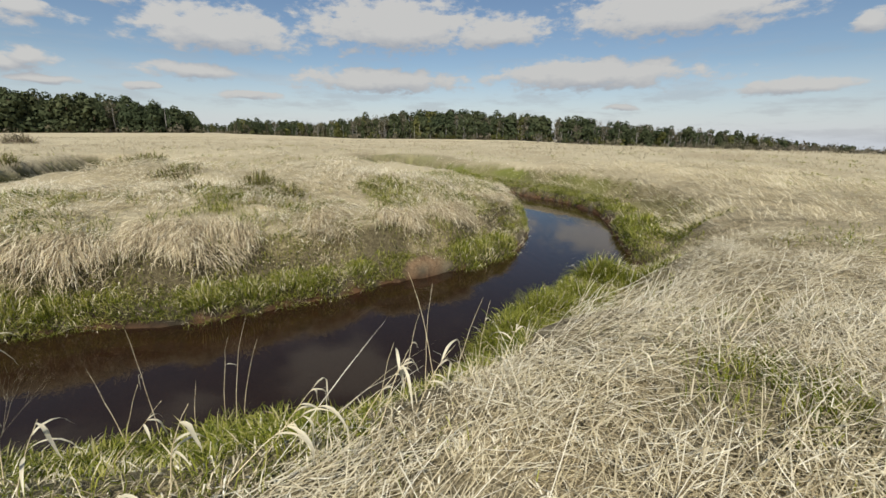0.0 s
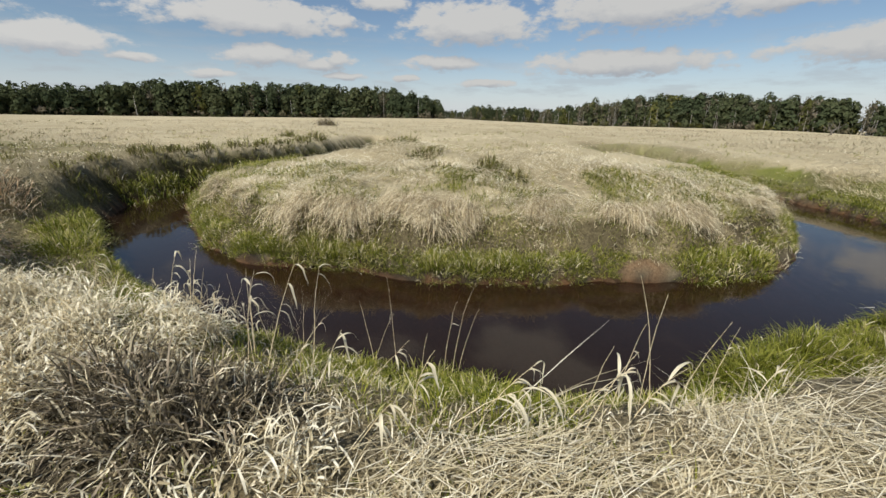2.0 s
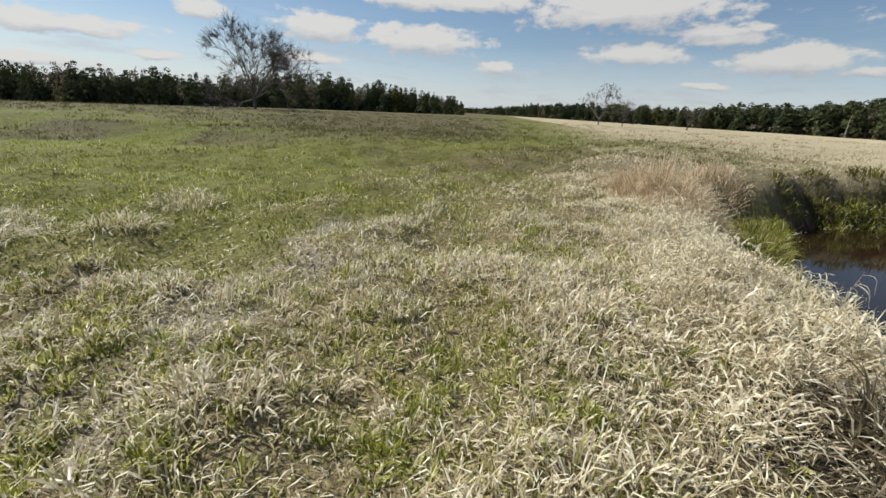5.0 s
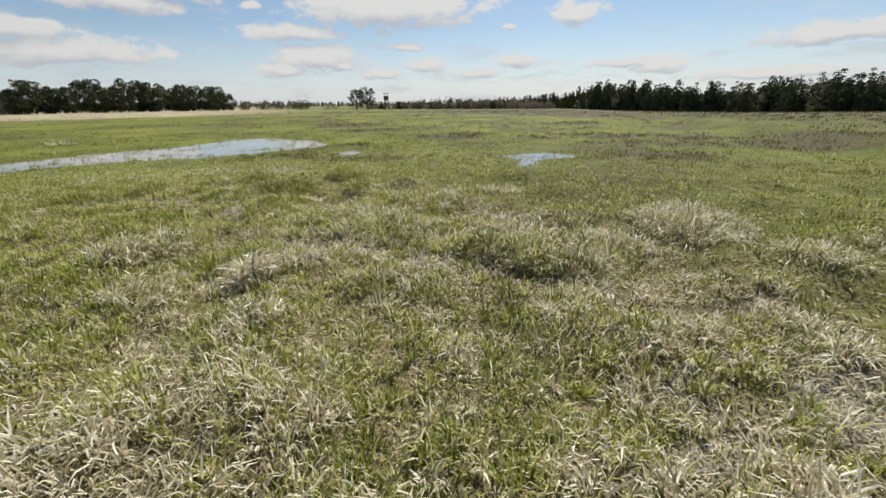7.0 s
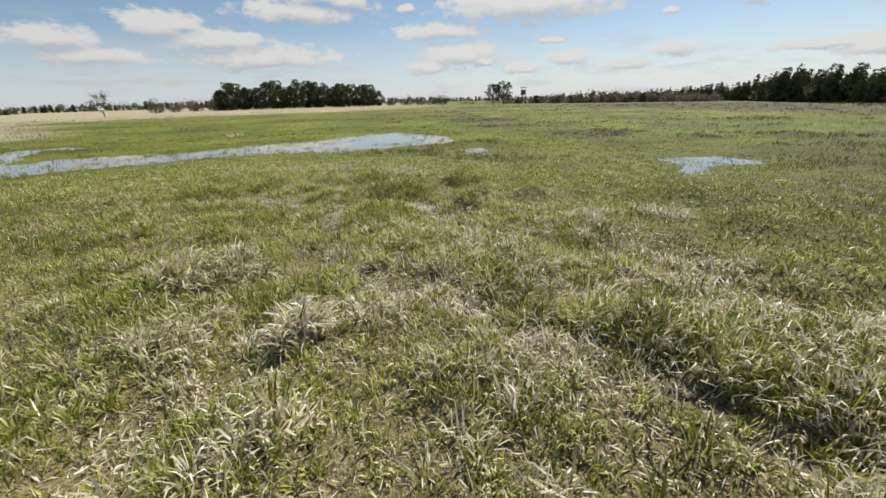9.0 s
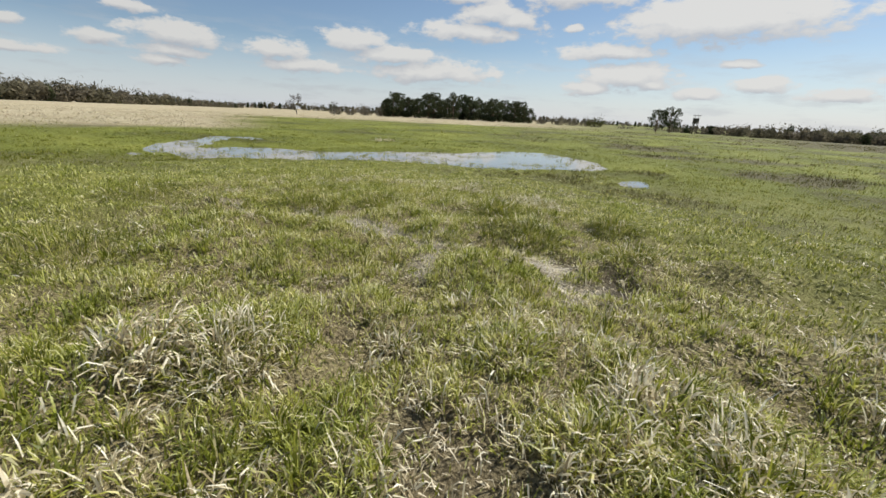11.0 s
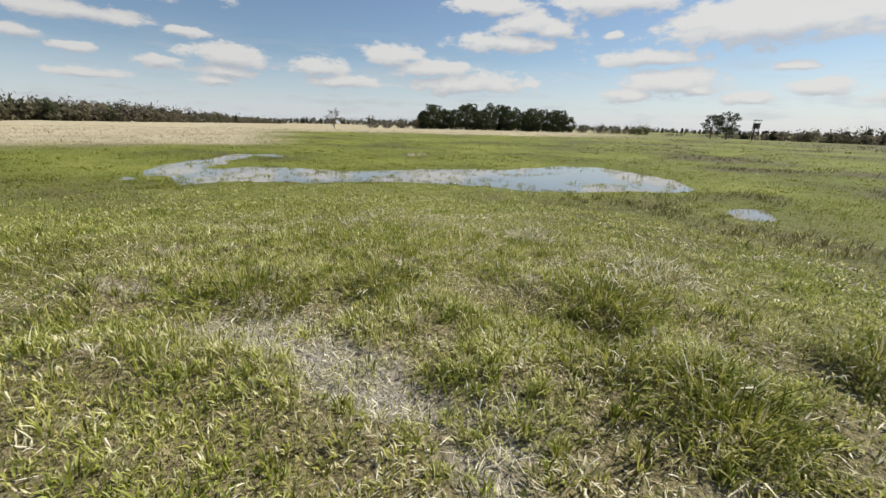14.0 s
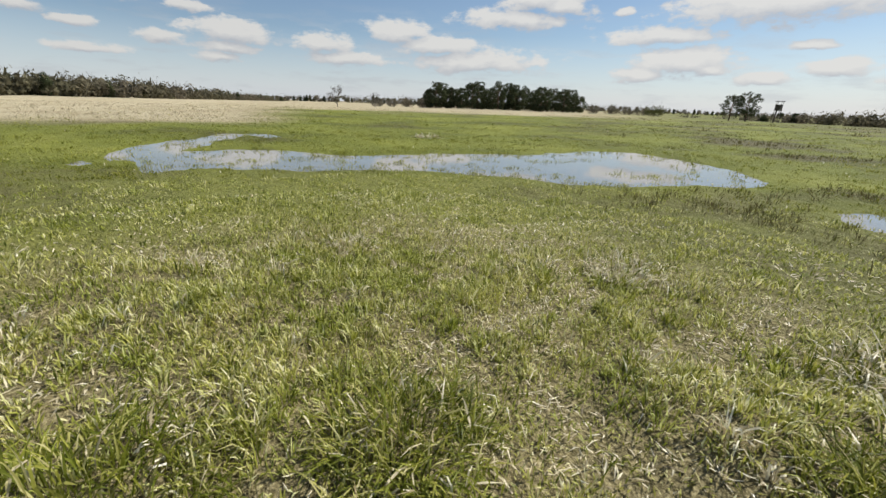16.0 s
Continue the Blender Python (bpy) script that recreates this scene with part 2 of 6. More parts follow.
def ground_material():
    """Litter, turf, mud and sand, by the cover that is stored on the sheet of ground."""
    m, n, l = material("meadow_ground")
    co = n.new("ShaderNodeTexCoord")

    def nz(scale, detail=5, rough=0.6):
        t = n.new("ShaderNodeTexNoise")
        t.inputs["Scale"].default_value, t.inputs["Detail"].default_value, t.inputs["Roughness"].default_value = scale, detail, rough
        l.new(co.outputs["Object"], t.inputs["Vector"])
        return t.outputs["Fac"]

    def mixed(fac, a, b):
        x = n.new("ShaderNodeMix")
        x.data_type = "RGBA"
        l.new(fac, x.inputs["Factor"])
        l.new(a, x.inputs["A"])
        l.new(b, x.inputs["B"])
        return x.outputs["Result"]

    def coloured(fac, stops):
        r = ramp(n, stops)
        l.new(fac, r.inputs[0])
        return r.outputs[0]

    at = n.new("ShaderNodeAttribute")
    at.attribute_name = "cover"
    sp = n.new("ShaderNodeSeparateColor")
    l.new(at.outputs["Color"], sp.inputs[0])
    fine, mid = nz(38, 6, 0.7), nz(4, 5)
    far_n = nz(0.12, 7, 0.65)
    litter = coloured(fine, [(0.32, (0.036, 0.028, 0.015)), (0.52, (0.25, 0.20, 0.115)), (0.74, (0.54, 0.46, 0.29))])
    turf = coloured(fine, [(0.34, (0.050, 0.040, 0.018)), (0.52, (0.27, 0.225, 0.11)), (0.72, (0.52, 0.455, 0.26))])
    turf2 = coloured(far_n, [(0.36, (0.085, 0.080, 0.026)), (0.48, (0.135, 0.155, 0.023)), (0.68, (0.22, 0.235, 0.04))])
    mixer = n.new("ShaderNodeMix")
    mixer.data_type = "RGBA"
    at2 = n.new("ShaderNodeAttribute")
    at2.attribute_name = "cover_wet"
    sp2 = n.new("ShaderNodeSeparateColor")
    l.new(at2.outputs["Color"], sp2.inputs[0])
    l.new(sp2.outputs["Blue"], mixer.inputs["Factor"])
    l.new(turf, mixer.inputs["A"])
    l.new(turf2, mixer.inputs["B"])
    straw = coloured(far_n, [(0.32, (0.27, 0.215, 0.135)), (0.5, (0.43, 0.37, 0.245)), (0.68, (0.56, 0.495, 0.345))])
    strawf = coloured(fine, [(0.3, (0.24, 0.19, 0.11)), (0.55, (0.50, 0.43, 0.265)), (0.75, (0.70, 0.62, 0.42))])
    sedge = coloured(mid, [(0.3, (0.060, 0.055, 0.025)), (0.7, (0.15, 0.13, 0.062))])
    mud = coloured(mid, [(0.3, (0.020, 0.016, 0.010)), (0.7, (0.052, 0.040, 0.024))])
    rust = coloured(mid, [(0.3, (0.05, 0.026, 0.012)), (0.7, (0.17, 0.078, 0.03))])
    sand = coloured(fine, [(0.3, (0.11, 0.063, 0.032)), (0.7, (0.29, 0.195, 0.11))])
    at3 = n.new("ShaderNodeAttribute")
    at3.attribute_name = "cover_bed"
    sp3 = n.new("ShaderNodeSeparateColor")
    l.new(at3.outputs["Color"], sp3.inputs[0])
    s2 = n.new("ShaderNodeMix")
    s2.data_type = "RGBA"
    s2.inputs["Factor"].default_value = 0.45
    l.new(straw, s2.inputs["A"])
    l.new(strawf, s2.inputs["B"])
    crust = coloured(fine, [(0.34, (0.09, 0.08, 0.065)), (0.46, (0.34, 0.31, 0.26)), (0.7, (0.56, 0.52, 0.44))])
    c = mixed(sp.outputs["Red"], litter, mixer.outputs["Result"])
    c = mixed(sp.outputs["Green"], c, s2.outputs["Result"])
    c = mixed(sp.outputs["Blue"], c, sedge)
    c = mixed(sp2.outputs["Green"], c, crust)
    c = mixed(sp2.outputs["Red"], c, mud)
    c = mixed(sp3.outputs["Red"], c, rust)
    c = mixed(sp3.outputs["Green"], c, sand)
    p = n.new("ShaderNodeBsdfPrincipled")
    p.inputs["Roughness"].default_value = 0.9
    p.inputs["Specular IOR Level"].default_value = 0.2
    l.new(c, p.inputs["Base Color"])
    b1 = n.new("ShaderNodeBump")
    b1.inputs["Strength"].default_value, b1.inputs["Distance"].default_value = 0.8, 0.05
    l.new(fine, b1.inputs["Height"])
    b2 = n.new("ShaderNodeBump")
    b2.inputs["Strength"].default_value, b2.inputs["Distance"].default_value = 0.7, 0.25
    l.new(mid, b2.inputs["Height"])
    l.new(b1.outputs[0], b2.inputs["Normal"])
    l.new(b2.outputs[0], p.inputs["Normal"])
    out = n.new("ShaderNodeOutputMaterial")
    l.new(p.outputs[0], out.inputs[0])
    return m


def water_material(name, tint, ripple=0.05, scale=3.0, silt=(0.05, 0.032, 0.02), ior=1.333):
    """Still peaty water: tinted where one looks into it, a mirror by its Fresnel gloss."""
    m, n, l = material(name)
    co = n.new("ShaderNodeTexCoord")
    nz = n.new("ShaderNodeTexNoise")
    nz.inputs["Scale"].default_value, nz.inputs["Detail"].default_value = scale, 3
    l.new(co.outputs["Object"], nz.inputs["Vector"])
    bp = n.new("ShaderNodeBump")
    bp.inputs["Strength"].default_value, bp.inputs["Distance"].default_value = ripple, 0.05
    l.new(nz.outputs["Fac"], bp.inputs["Height"])
    tr = n.new("ShaderNodeBsdfTransparent")
    tr.inputs["Color"].default_value = (*tint, 1)
    gl = n.new("ShaderNodeBsdfGlossy")
    gl.inputs["Roughness"].default_value = 0.035
    gl.inputs["Color"].default_value = (1, 1, 1, 1)
    l.new(bp.outputs[0], gl.inputs["Normal"])
    fr = n.new("ShaderNodeFresnel")
    fr.inputs["IOR"].default_value = ior
    l.new(bp.outputs[0], fr.inputs["Normal"])
    murk = n.new("ShaderNodeBsdfDiffuse")
    murk.inputs["Color"].default_value = (*silt, 1)
    body = n.new("ShaderNodeMixShader")
    body.inputs[0].default_value = 0.5
    l.new(tr.outputs[0], body.inputs[1])
    l.new(murk.outputs[0], body.inputs[2])
    mix = n.new("ShaderNodeMixShader")
    l.new(fr.outputs[0], mix.inputs[0])
    l.new(body.outputs[0], mix.inputs[1])
    l.new(gl.outputs[0], mix.inputs[2])
    out = n.new("ShaderNodeOutputMaterial")
    l.new(mix.outputs[0], out.inputs[0])
    return m


M_GROUND = ground_material()
M_WATER = water_material("peat_water", (0.50, 0.31, 0.16), 0.022, 3.0, (0.028, 0.017, 0.0095), 1.32)
# pond: pale body colour and raised IOR stand in for a brighter sky reflection
M_POND = water_material("pond_water", (0.6, 0.52, 0.38), 0.006, 5.0, (0.38, 0.37, 0.33), 1.45)
M_GREEN = leaf_material("fresh_grass", [(0.0, (0.10, 0.125, 0.018)), (0.35, (0.36, 0.365, 0.065)), (0.64, (0.58, 0.56, 0.16)), (0.80, (0.76, 0.71, 0.36)), (1.0, (0.88, 0.83, 0.56))], 0.42, 0.48, (0.64, 0.71, 0.38), 1.8, 0.36)
M_MARSH = leaf_material("marsh_grass", [(0.0, (0.125, 0.145, 0.02)), (0.5, (0.235, 0.25, 0.04)), (1.0, (0.39, 0.375, 0.085))], 0.45, 0.6, (0.66, 0.68, 0.45), 0.35, 0.15)
M_LUSH = leaf_material("bank_grass", [(0.0, (0.09, 0.11, 0.012)), (0.4, (0.215, 0.24, 0.03)), (0.7, (0.36, 0.355, 0.06)), (0.86, (0.48, 0.44, 0.15)), (1.0, (0.66, 0.59, 0.33))], 0.42, 0.5, (0.58, 0.62, 0.42), 1.6, 0.22)
M_STRAW = leaf_material("dry_straw", [(0.0, (0.22, 0.175, 0.105)), (0.3, (0.51, 0.44, 0.275)), (0.7, (0.74, 0.66, 0.445)), (1.0, (0.90, 0.84, 0.65))], 0.30, 0.45, (0.90, 0.87, 0.82), 0.7, 0.36)
M_HANG = leaf_material("hanging_straw", [(0.0, (0.22, 0.165, 0.10)), (0.4, (0.52, 0.435, 0.28)), (0.8, (0.76, 0.67, 0.46)), (1.0, (0.88, 0.81, 0.62))], 0.34, 0.5, gloss=0.2)
M_PALE = leaf_material("bleached_leaves", [(0.0, (0.36, 0.29, 0.165)), (0.4, (0.68, 0.60, 0.405)), (1.0, (0.92, 0.87, 0.70))], 0.34, 0.42, gloss=0.45)
M_FIELD = leaf_material("field_reed", [(0.0, (0.32, 0.265, 0.17)), (0.5, (0.50, 0.44, 0.30)), (1.0, (0.65, 0.59, 0.43))], 0.3, 0.6, (0.8, 0.78, 0.75), 0.12)
M_RUST = leaf_material("rusty_dead_grass", [(0.0, (0.34, 0.225, 0.125)), (0.5, (0.56, 0.42, 0.25)), (1.0, (0.74, 0.63, 0.45))], 0.3, 0.5)
M_SEDGE = leaf_material("brown_sedge", [(0.0, (0.095, 0.085, 0.035)), (0.5, (0.17, 0.145, 0.06)), (0.8, (0.165, 0.18, 0.04)), (1.0, (0.29, 0.24, 0.12))], 0.25, 0.8, (0.8, 0.8, 0.7), 0.15, 0.12)
M_WEED = leaf_material("dead_weeds", [(0.0, (0.045, 0.036, 0.02)), (0.6, (0.135, 0.108, 0.062)), (0.9, (0.32, 0.26, 0.18)), (1.0, (0.6, 0.54, 0.42))], 0.2, 0.7)
M_NEEDLE = leaf_material("pine_needles", [(0.0, (0.056, 0.066, 0.032)), (0.6, (0.074, 0.086, 0.042)), (1.0, (0.10, 0.108, 0.055))], 0.25, 1.0, (0.72, 0.80, 0.85), 0.045, 0.02)
M_BRUSH = leaf_material("grey_brushwood", [(0.0, (0.13, 0.113, 0.082)), (0.6, (0.185, 0.162, 0.118)), (1.0, (0.25, 0.22, 0.155))], 0.42, 1.0, (0.78, 0.82, 0.70), 0.05, 0.02)
M_OLIVE = leaf_material("budding_crowns", [(0.0, (0.075, 0.085, 0.028)), (0.6, (0.115, 0.12, 0.042)), (1.0, (0.17, 0.16, 0.06))], 0.30, 1.0, (0.75, 0.75, 0.70), 0.06, 0.02)
M_BUD = leaf_material("spring_leaves", [(0.0, (0.12, 0.13, 0.03)), (0.6, (0.22, 0.22, 0.06)), (1.0, (0.33, 0.30, 0.10))], 0.35, 0.6)
M_BARK = bark_material("grey_bark", (0.05, 0.042, 0.035), (0.17, 0.15, 0.125))
M_PINEBARK = bark_material("pine_bark", (0.06, 0.035, 0.022), (0.20, 0.12, 0.075), 2.0)
M_BIRCH = bark_material("birch_bark", (0.17, 0.155, 0.135), (0.42, 0.40, 0.36), 2.0)
M_PLANK = bark_material("weathered_planks", (0.04, 0.033, 0.026), (0.12, 0.10, 0.08), 5.0)
M_STEM = bark_material("dry_reed_stem", (0.42, 0.33, 0.18), (0.66, 0.57, 0.38), 20.0)

# ---- shape of the land ----
WATER_Z, POND_Z = -1.10, -0.47
OUTER_BANK = [(-19, 23), (-16.6, 17.5), (-15.5, 12.5), (-15.2, 8), (-14.2, 5.6), (-12.6, 4.3), (-9.5, 3.15), (-7.3, 2.7), (-4.8, 2.45), (-2.3, 2.75), (-0.8, 3.0),
              (0.15, 3.7), (1.0, 4.9), (2.5, 6.8), (4.2, 7.6), (4.6, 9.5), (5.1, 11.2), (5.6, 13.9), (5.2, 15.8), (3.8, 18), (0.5, 21.5), (-2, 26)]
INNER_BANK = [(-17, 23.5), (-14.6, 17.8), (-13.3, 12.8), (-13.2, 9), (-12.9, 6.6), (-8.4, 4.5), (-6.8, 4.4), (-5.8, 4.7), (-4.7, 5.15), (-3.6, 5.3), (-2.4, 5.95),
              (-1.5, 6.4), (-0.9, 7.0), (0, 7.3), (1, 8.1), (1.9, 9.1), (2.45, 10.4), (2.9, 13.3), (3.1, 15.3), (2, 17), (-1.5, 20.5), (-4, 25.5)]
POND = [(18.8, -6.8), (18.0, -8.2), (17.2, -9.8), (16.4, -11.4), (15.2, -13.5), (13.6, -14.7), (12.4, -15.4), (11.6, -16.7), (10.8, -18.2), (10.0, -18.8), (10.4, -20.4), (11.6, -22.2), (14.0, -23.3),
        (16.8, -24.0), (17.0, -20.8), (17.0, -18.4), (18.4, -16.0), (18.9, -13.6), (19.4, -11.6), (21.4, -10.2), (22.0, -8.4), (21.6, -6.9)]
PUDDLE = [(0.5, -13.4), (0.2, -15.1), (-0.1, -17.3), (-0.9, -17.8), (-1.6, -17.4), (-0.7, -15.9), (-0.5, -14.2), (0.0, -13.6)]
PUDDLE_B = [(7.7, -17.6), (7.5, -18.4), (7.0, -17.2), (7.2, -16.6)]
PUDDLE_C = [(21.3, -5.6), (25.0, -6.7), (29.2, -8.9), (28.9, -11.6), (27.2, -11.2), (27.0, -9.2), (24.4, -7.6), (21.2, -6.3)]
TRODDEN = [(-3.5, 0.4), (-1.2, 0.0), (0.4, 0.2), (-0.3, -1.0), (0.6, -3.4), (2.4, -5.2), (5.9, -6.8), (7.5, -7.8)]


def line_distance(px, py, pts, closed=False):
    best = np.full(px.shape, 1e9)
    pts = list(pts) + ([pts[0]] if closed else [])
    for (ax, ay), (bx, by) in zip(pts[:-1], pts[1:]):
        dx, dy = bx - ax, by - ay
        t = np.clip(((px - ax) * dx + (py - ay) * dy) / (dx * dx + dy * dy), 0, 1)
        best = np.minimum(best, np.hypot(px - ax - t * dx, py - ay - t * dy))
    return best


def inside(px, py, pts):
    r = np.zeros(px.shape, bool)
    for (ax, ay), (bx, by) in zip(pts, pts[1:] + pts[:1]):
        cross = (ay > py) != (by > py)
        with np.errstate(divide="ignore", invalid="ignore"):
            r ^= cross & (px < (bx - ax) * (py - ay) / (by - ay if by != ay else 1e-9) + ax)
    return r


LATTICE = np.random.default_rng(5).random((256, 256))


def vnoise(x, y, scale, octaves=3):
    """Smooth noise between 0 and 1; scale: its wavelength in metres."""
    total, amp, norm = 0.0, 1.0, 0.0
    for o in range(octaves):
        u, v = x / scale * 2**o + 37.1 * o, y / scale * 2**o + 11.7 * o
        i, j = np.floor(u).astype(int), np.floor(v).astype(int)
        fu, fv = u - i, v - j
        fu, fv = fu * fu * (3 - 2 * fu), fv * fv * (3 - 2 * fv)
        a, b = LATTICE[i % 256, j % 256], LATTICE[(i + 1) % 256, j % 256]
        c, d = LATTICE[i % 256, (j + 1) % 256], LATTICE[(i + 1) % 256, (j + 1) % 256]
        total = total + amp * ((a * (1 - fu) + b * fu) * (1 - fv) + (c * (1 - fu) + d * fu) * fv)
        norm, amp = norm + amp, amp * 0.5
    return total / norm


def step(a, b, x):
    t = np.clip((x - a) / (b - a), 0, 1)
    return t * t * (3 - 2 * t)


RIVER = OUTER_BANK + INNER_BANK[::-1]


FAR_YAW = [0, 12, 22, 30, 60, 80, 107, 130, 144, 157, 168, 178, 203, 228, 278, 296, 313, 330, 350, 360]
FAR_Z = [-2.7, -2.7, -1.2, 0.0, -0.7, -0.4, 0.2, -1.2, -2.8, -4.2, -3.0, -1.5, -0.7, -0.5, -0.7, -3.5, -8.4, -6.2, -2.9, -2.7]
RUT = [(-3.0, -4.0), (-1.6, -4.25), (0.5, -4.6), (2.2, -4.9), (3.5, -5.2), (5.0, -5.6)]
BARE = [(7.0, -6.3), (6.5, -6.4), (6.1, -6.6), (5.5, -6.85), (5.2, -7.0), (4.8, -7.05), (4.45, -6.7), (4.2, -6.5)]
BARE_B = [(3.85, -7.68), (3.5, -7.62), (3.2, -7.5), (2.95, -7.35)]
BARE_C = [(8.1, -5.5), (7.2, -5.7), (6.5, -6.15)]
CLODS = [(3.75, -8.12), (3.3, -8.05), (2.9, -7.85), (2.72, -7.5)]
WORN = [(-1.1, -2.6), (-1.7, -2.95), (-2.3, -3.0), (-3.1, -3.3), (-4.2, -3.4), (-5.3, -3.5)]


def far_z(px, py):
    yaw = np.degrees(np.arctan2(-px, py)) % 360
    return np.interp(yaw, FAR_YAW, FAR_Z)


def bare_of(px, py):
    """Bare trodden thatch, and the muddy wheel rut."""
    w = 0.75 * (vnoise(px, py, 0.55, 3) - 0.5)
    b = np.maximum(0.85 * step(0.27, 0.08, line_distance(px, py, BARE) + 1.2 * w), step(0.50, 0.32, line_distance(px, py, BARE_B) + w))
    b = np.maximum(b, np.maximum(0.6 * step(0.26, 0.06, line_distance(px, py, BARE_C) + 1.3 * w), 0.6 * step(0.40, 0.1, line_distance(px, py, WORN) + 1.5 * w)))
    b = b * step(0.26, 0.42, vnoise(px + 3, py, 0.26, 2))
    return b, np.maximum(step(0.30, 0.06, line_distance(px, py, RUT) + w) * step(0.36, 0.52, vnoise(px, py, 0.8, 2)), step(0.26, 0.06, line_distance(px, py, CLODS) + w))


def sand_of(px, py):
    w = 0.35 * (vnoise(px, py, 0.4, 3) - 0.5)
    return step(0.46, 0.30, np.hypot((px + 0.15) * 0.75, (py - 7.4 - 0.5 * (px + 0.15)) * 1.9) + 1.4 * w)


def land(px, py):
    """Height, distance from the water's edge, whether on the spit inside the bend, distance from the pond (below 0 in it)."""
    wob = 0.30 * (vnoise(px, py, 1.1, 3) - 0.5)
    d_out, d_in = line_distance(px, py, OUTER_BANK), line_distance(px, py, INNER_BANK)
    wet = inside(px, py, RIVER)
    d = np.where(wet, -np.minimum(d_out, d_in), np.minimum(d_out, d_in)) + wob
    spit = d_in < d_out
    shelf = 0.12 + 0.95 * np.exp(-(((px - 2.4) / 1.7) ** 2)) * (py > 3.5) + 1.15 * np.exp(-(((px + 10.2) / 2.8) ** 2)) + 0.5 * np.exp(-(((px + 6.0) / 1.5) ** 2)) + 0.3 * np.exp(-(((px + 1.9) / 1.1) ** 2))
    shelf = shelf + 0.35 * np.exp(-(((px + 14.2) / 1.2) ** 2)) + 1.2 * step(7.5, 9.5, py) * step(2.4, 4.4, px)
    e = np.maximum(d - shelf, 0)
    cut = step(-11.5, -13.5, px)
    z_near = np.where(d < shelf, WATER_Z + 0.05 + 0.25 * np.minimum(d / 0.12, 1) + 0.08 * np.clip((d - 0.12) / 0.8, 0, 1),
                      np.interp(e, [0, 0.45, 0.9, 1.5, 2.6, 4.2, 12.5, 19.5, 45, 100, 200], [-0.75, -0.42, -0.1, 0.08, 0.1, 0.0, -0.03, -0.44, -0.40, -0.15, 0.0]))
    z_cut = np.interp(d, [0, 0.15, 0.5, 0.8, 1.6, 4, 30, 200], [-1.05, -0.8, -0.5, 0.15, 0.3, 0.2, 0.05, 0.0])
    z_near = z_near * (1 - cut) + z_cut * cut
    z_spit = np.interp(d + 0.75 * step(0.15, 0.6, d) * (vnoise(px + 2, py, 1.9, 3) - 0.5), [0, 0.12, 0.45, 0.72, 1.05, 1.7, 3.2, 5.5, 9, 40], [-1.06, -0.86, -0.68, -0.30, -0.12, 0.03, 0.27, 0.5, 0.56, 0.3])
    z = np.where(spit, z_spit, z_near)
    north = step(16, 34, py)
    z = z * (1 - north) + north * 0.2 * (d > 0.5) + north * z * (d <= 0.5)
    z = z + 0.16 * np.exp(-((px - 1.9) ** 2 + (py - 1.9) ** 2) / 1.6) * (d > 0.4) + 0.12 * np.exp(-((px + 3.2) ** 2 / 4 + (py - 0.7) ** 2 / 0.7))
    rough = np.where(spit, 0.16, 0.10) * step(0.3, 1.5, d)
    z = z + 0.38 * step(2.0, 4.0, d) * (1 - spit) * step(16, 12, d) * (vnoise(px, py, 0.75, 2) - 0.5)
    z = z + 0.44 * spit * step(0.4, 1.6, d) * (vnoise(px, py + 3, 1.5, 3) - 0.5)
    z = z - 0.20 * np.exp(-(((px - 3.05) / 0.75) ** 2 + ((py - 3.45) / 0.28) ** 2))
    z = z + rough * (vnoise(px, py, 0.9, 4) - 0.5) + 0.25 * step(2, 8, d) * (vnoise(px, py, 6.0, 3) - 0.5) * np.where(spit, 1, 0.3)
    z = np.where(d < 0, WATER_Z - 0.04 - np.minimum(0.55, 0.45 * -d), z)
    dp = line_distance(px, py, POND, True)
    dp = np.where(inside(px, py, POND), -dp, dp) + 0.45 + 0.9 * (vnoise(px, py, 2.0, 3) - 0.5)
    for pool in (PUDDLE, PUDDLE_B, PUDDLE_C):
        d2 = line_distance(px, py, pool, True)
        dp = np.minimum(dp, np.where(inside(px, py, pool), -d2, d2) + (0.42 if pool is not PUDDLE_C else 0.5) + 0.6 * (vnoise(px, py, 1.0, 3) - 0.5))
    low = step(1.6, -0.5, dp)
    z = z * (1 - low) + low * (POND_Z - 0.06 - 0.1 * step(0, -1.0, dp))
    r = np.hypot(px, py)
    z = z * step(300, 120, r) + far_z(px, py) * step(35, 225, r) * np.maximum(1, r / 260)
    bare, rut = bare_of(px, py)
    z = z - 0.05 * bare - 0.08 * rut
    return z, d, spit, dp


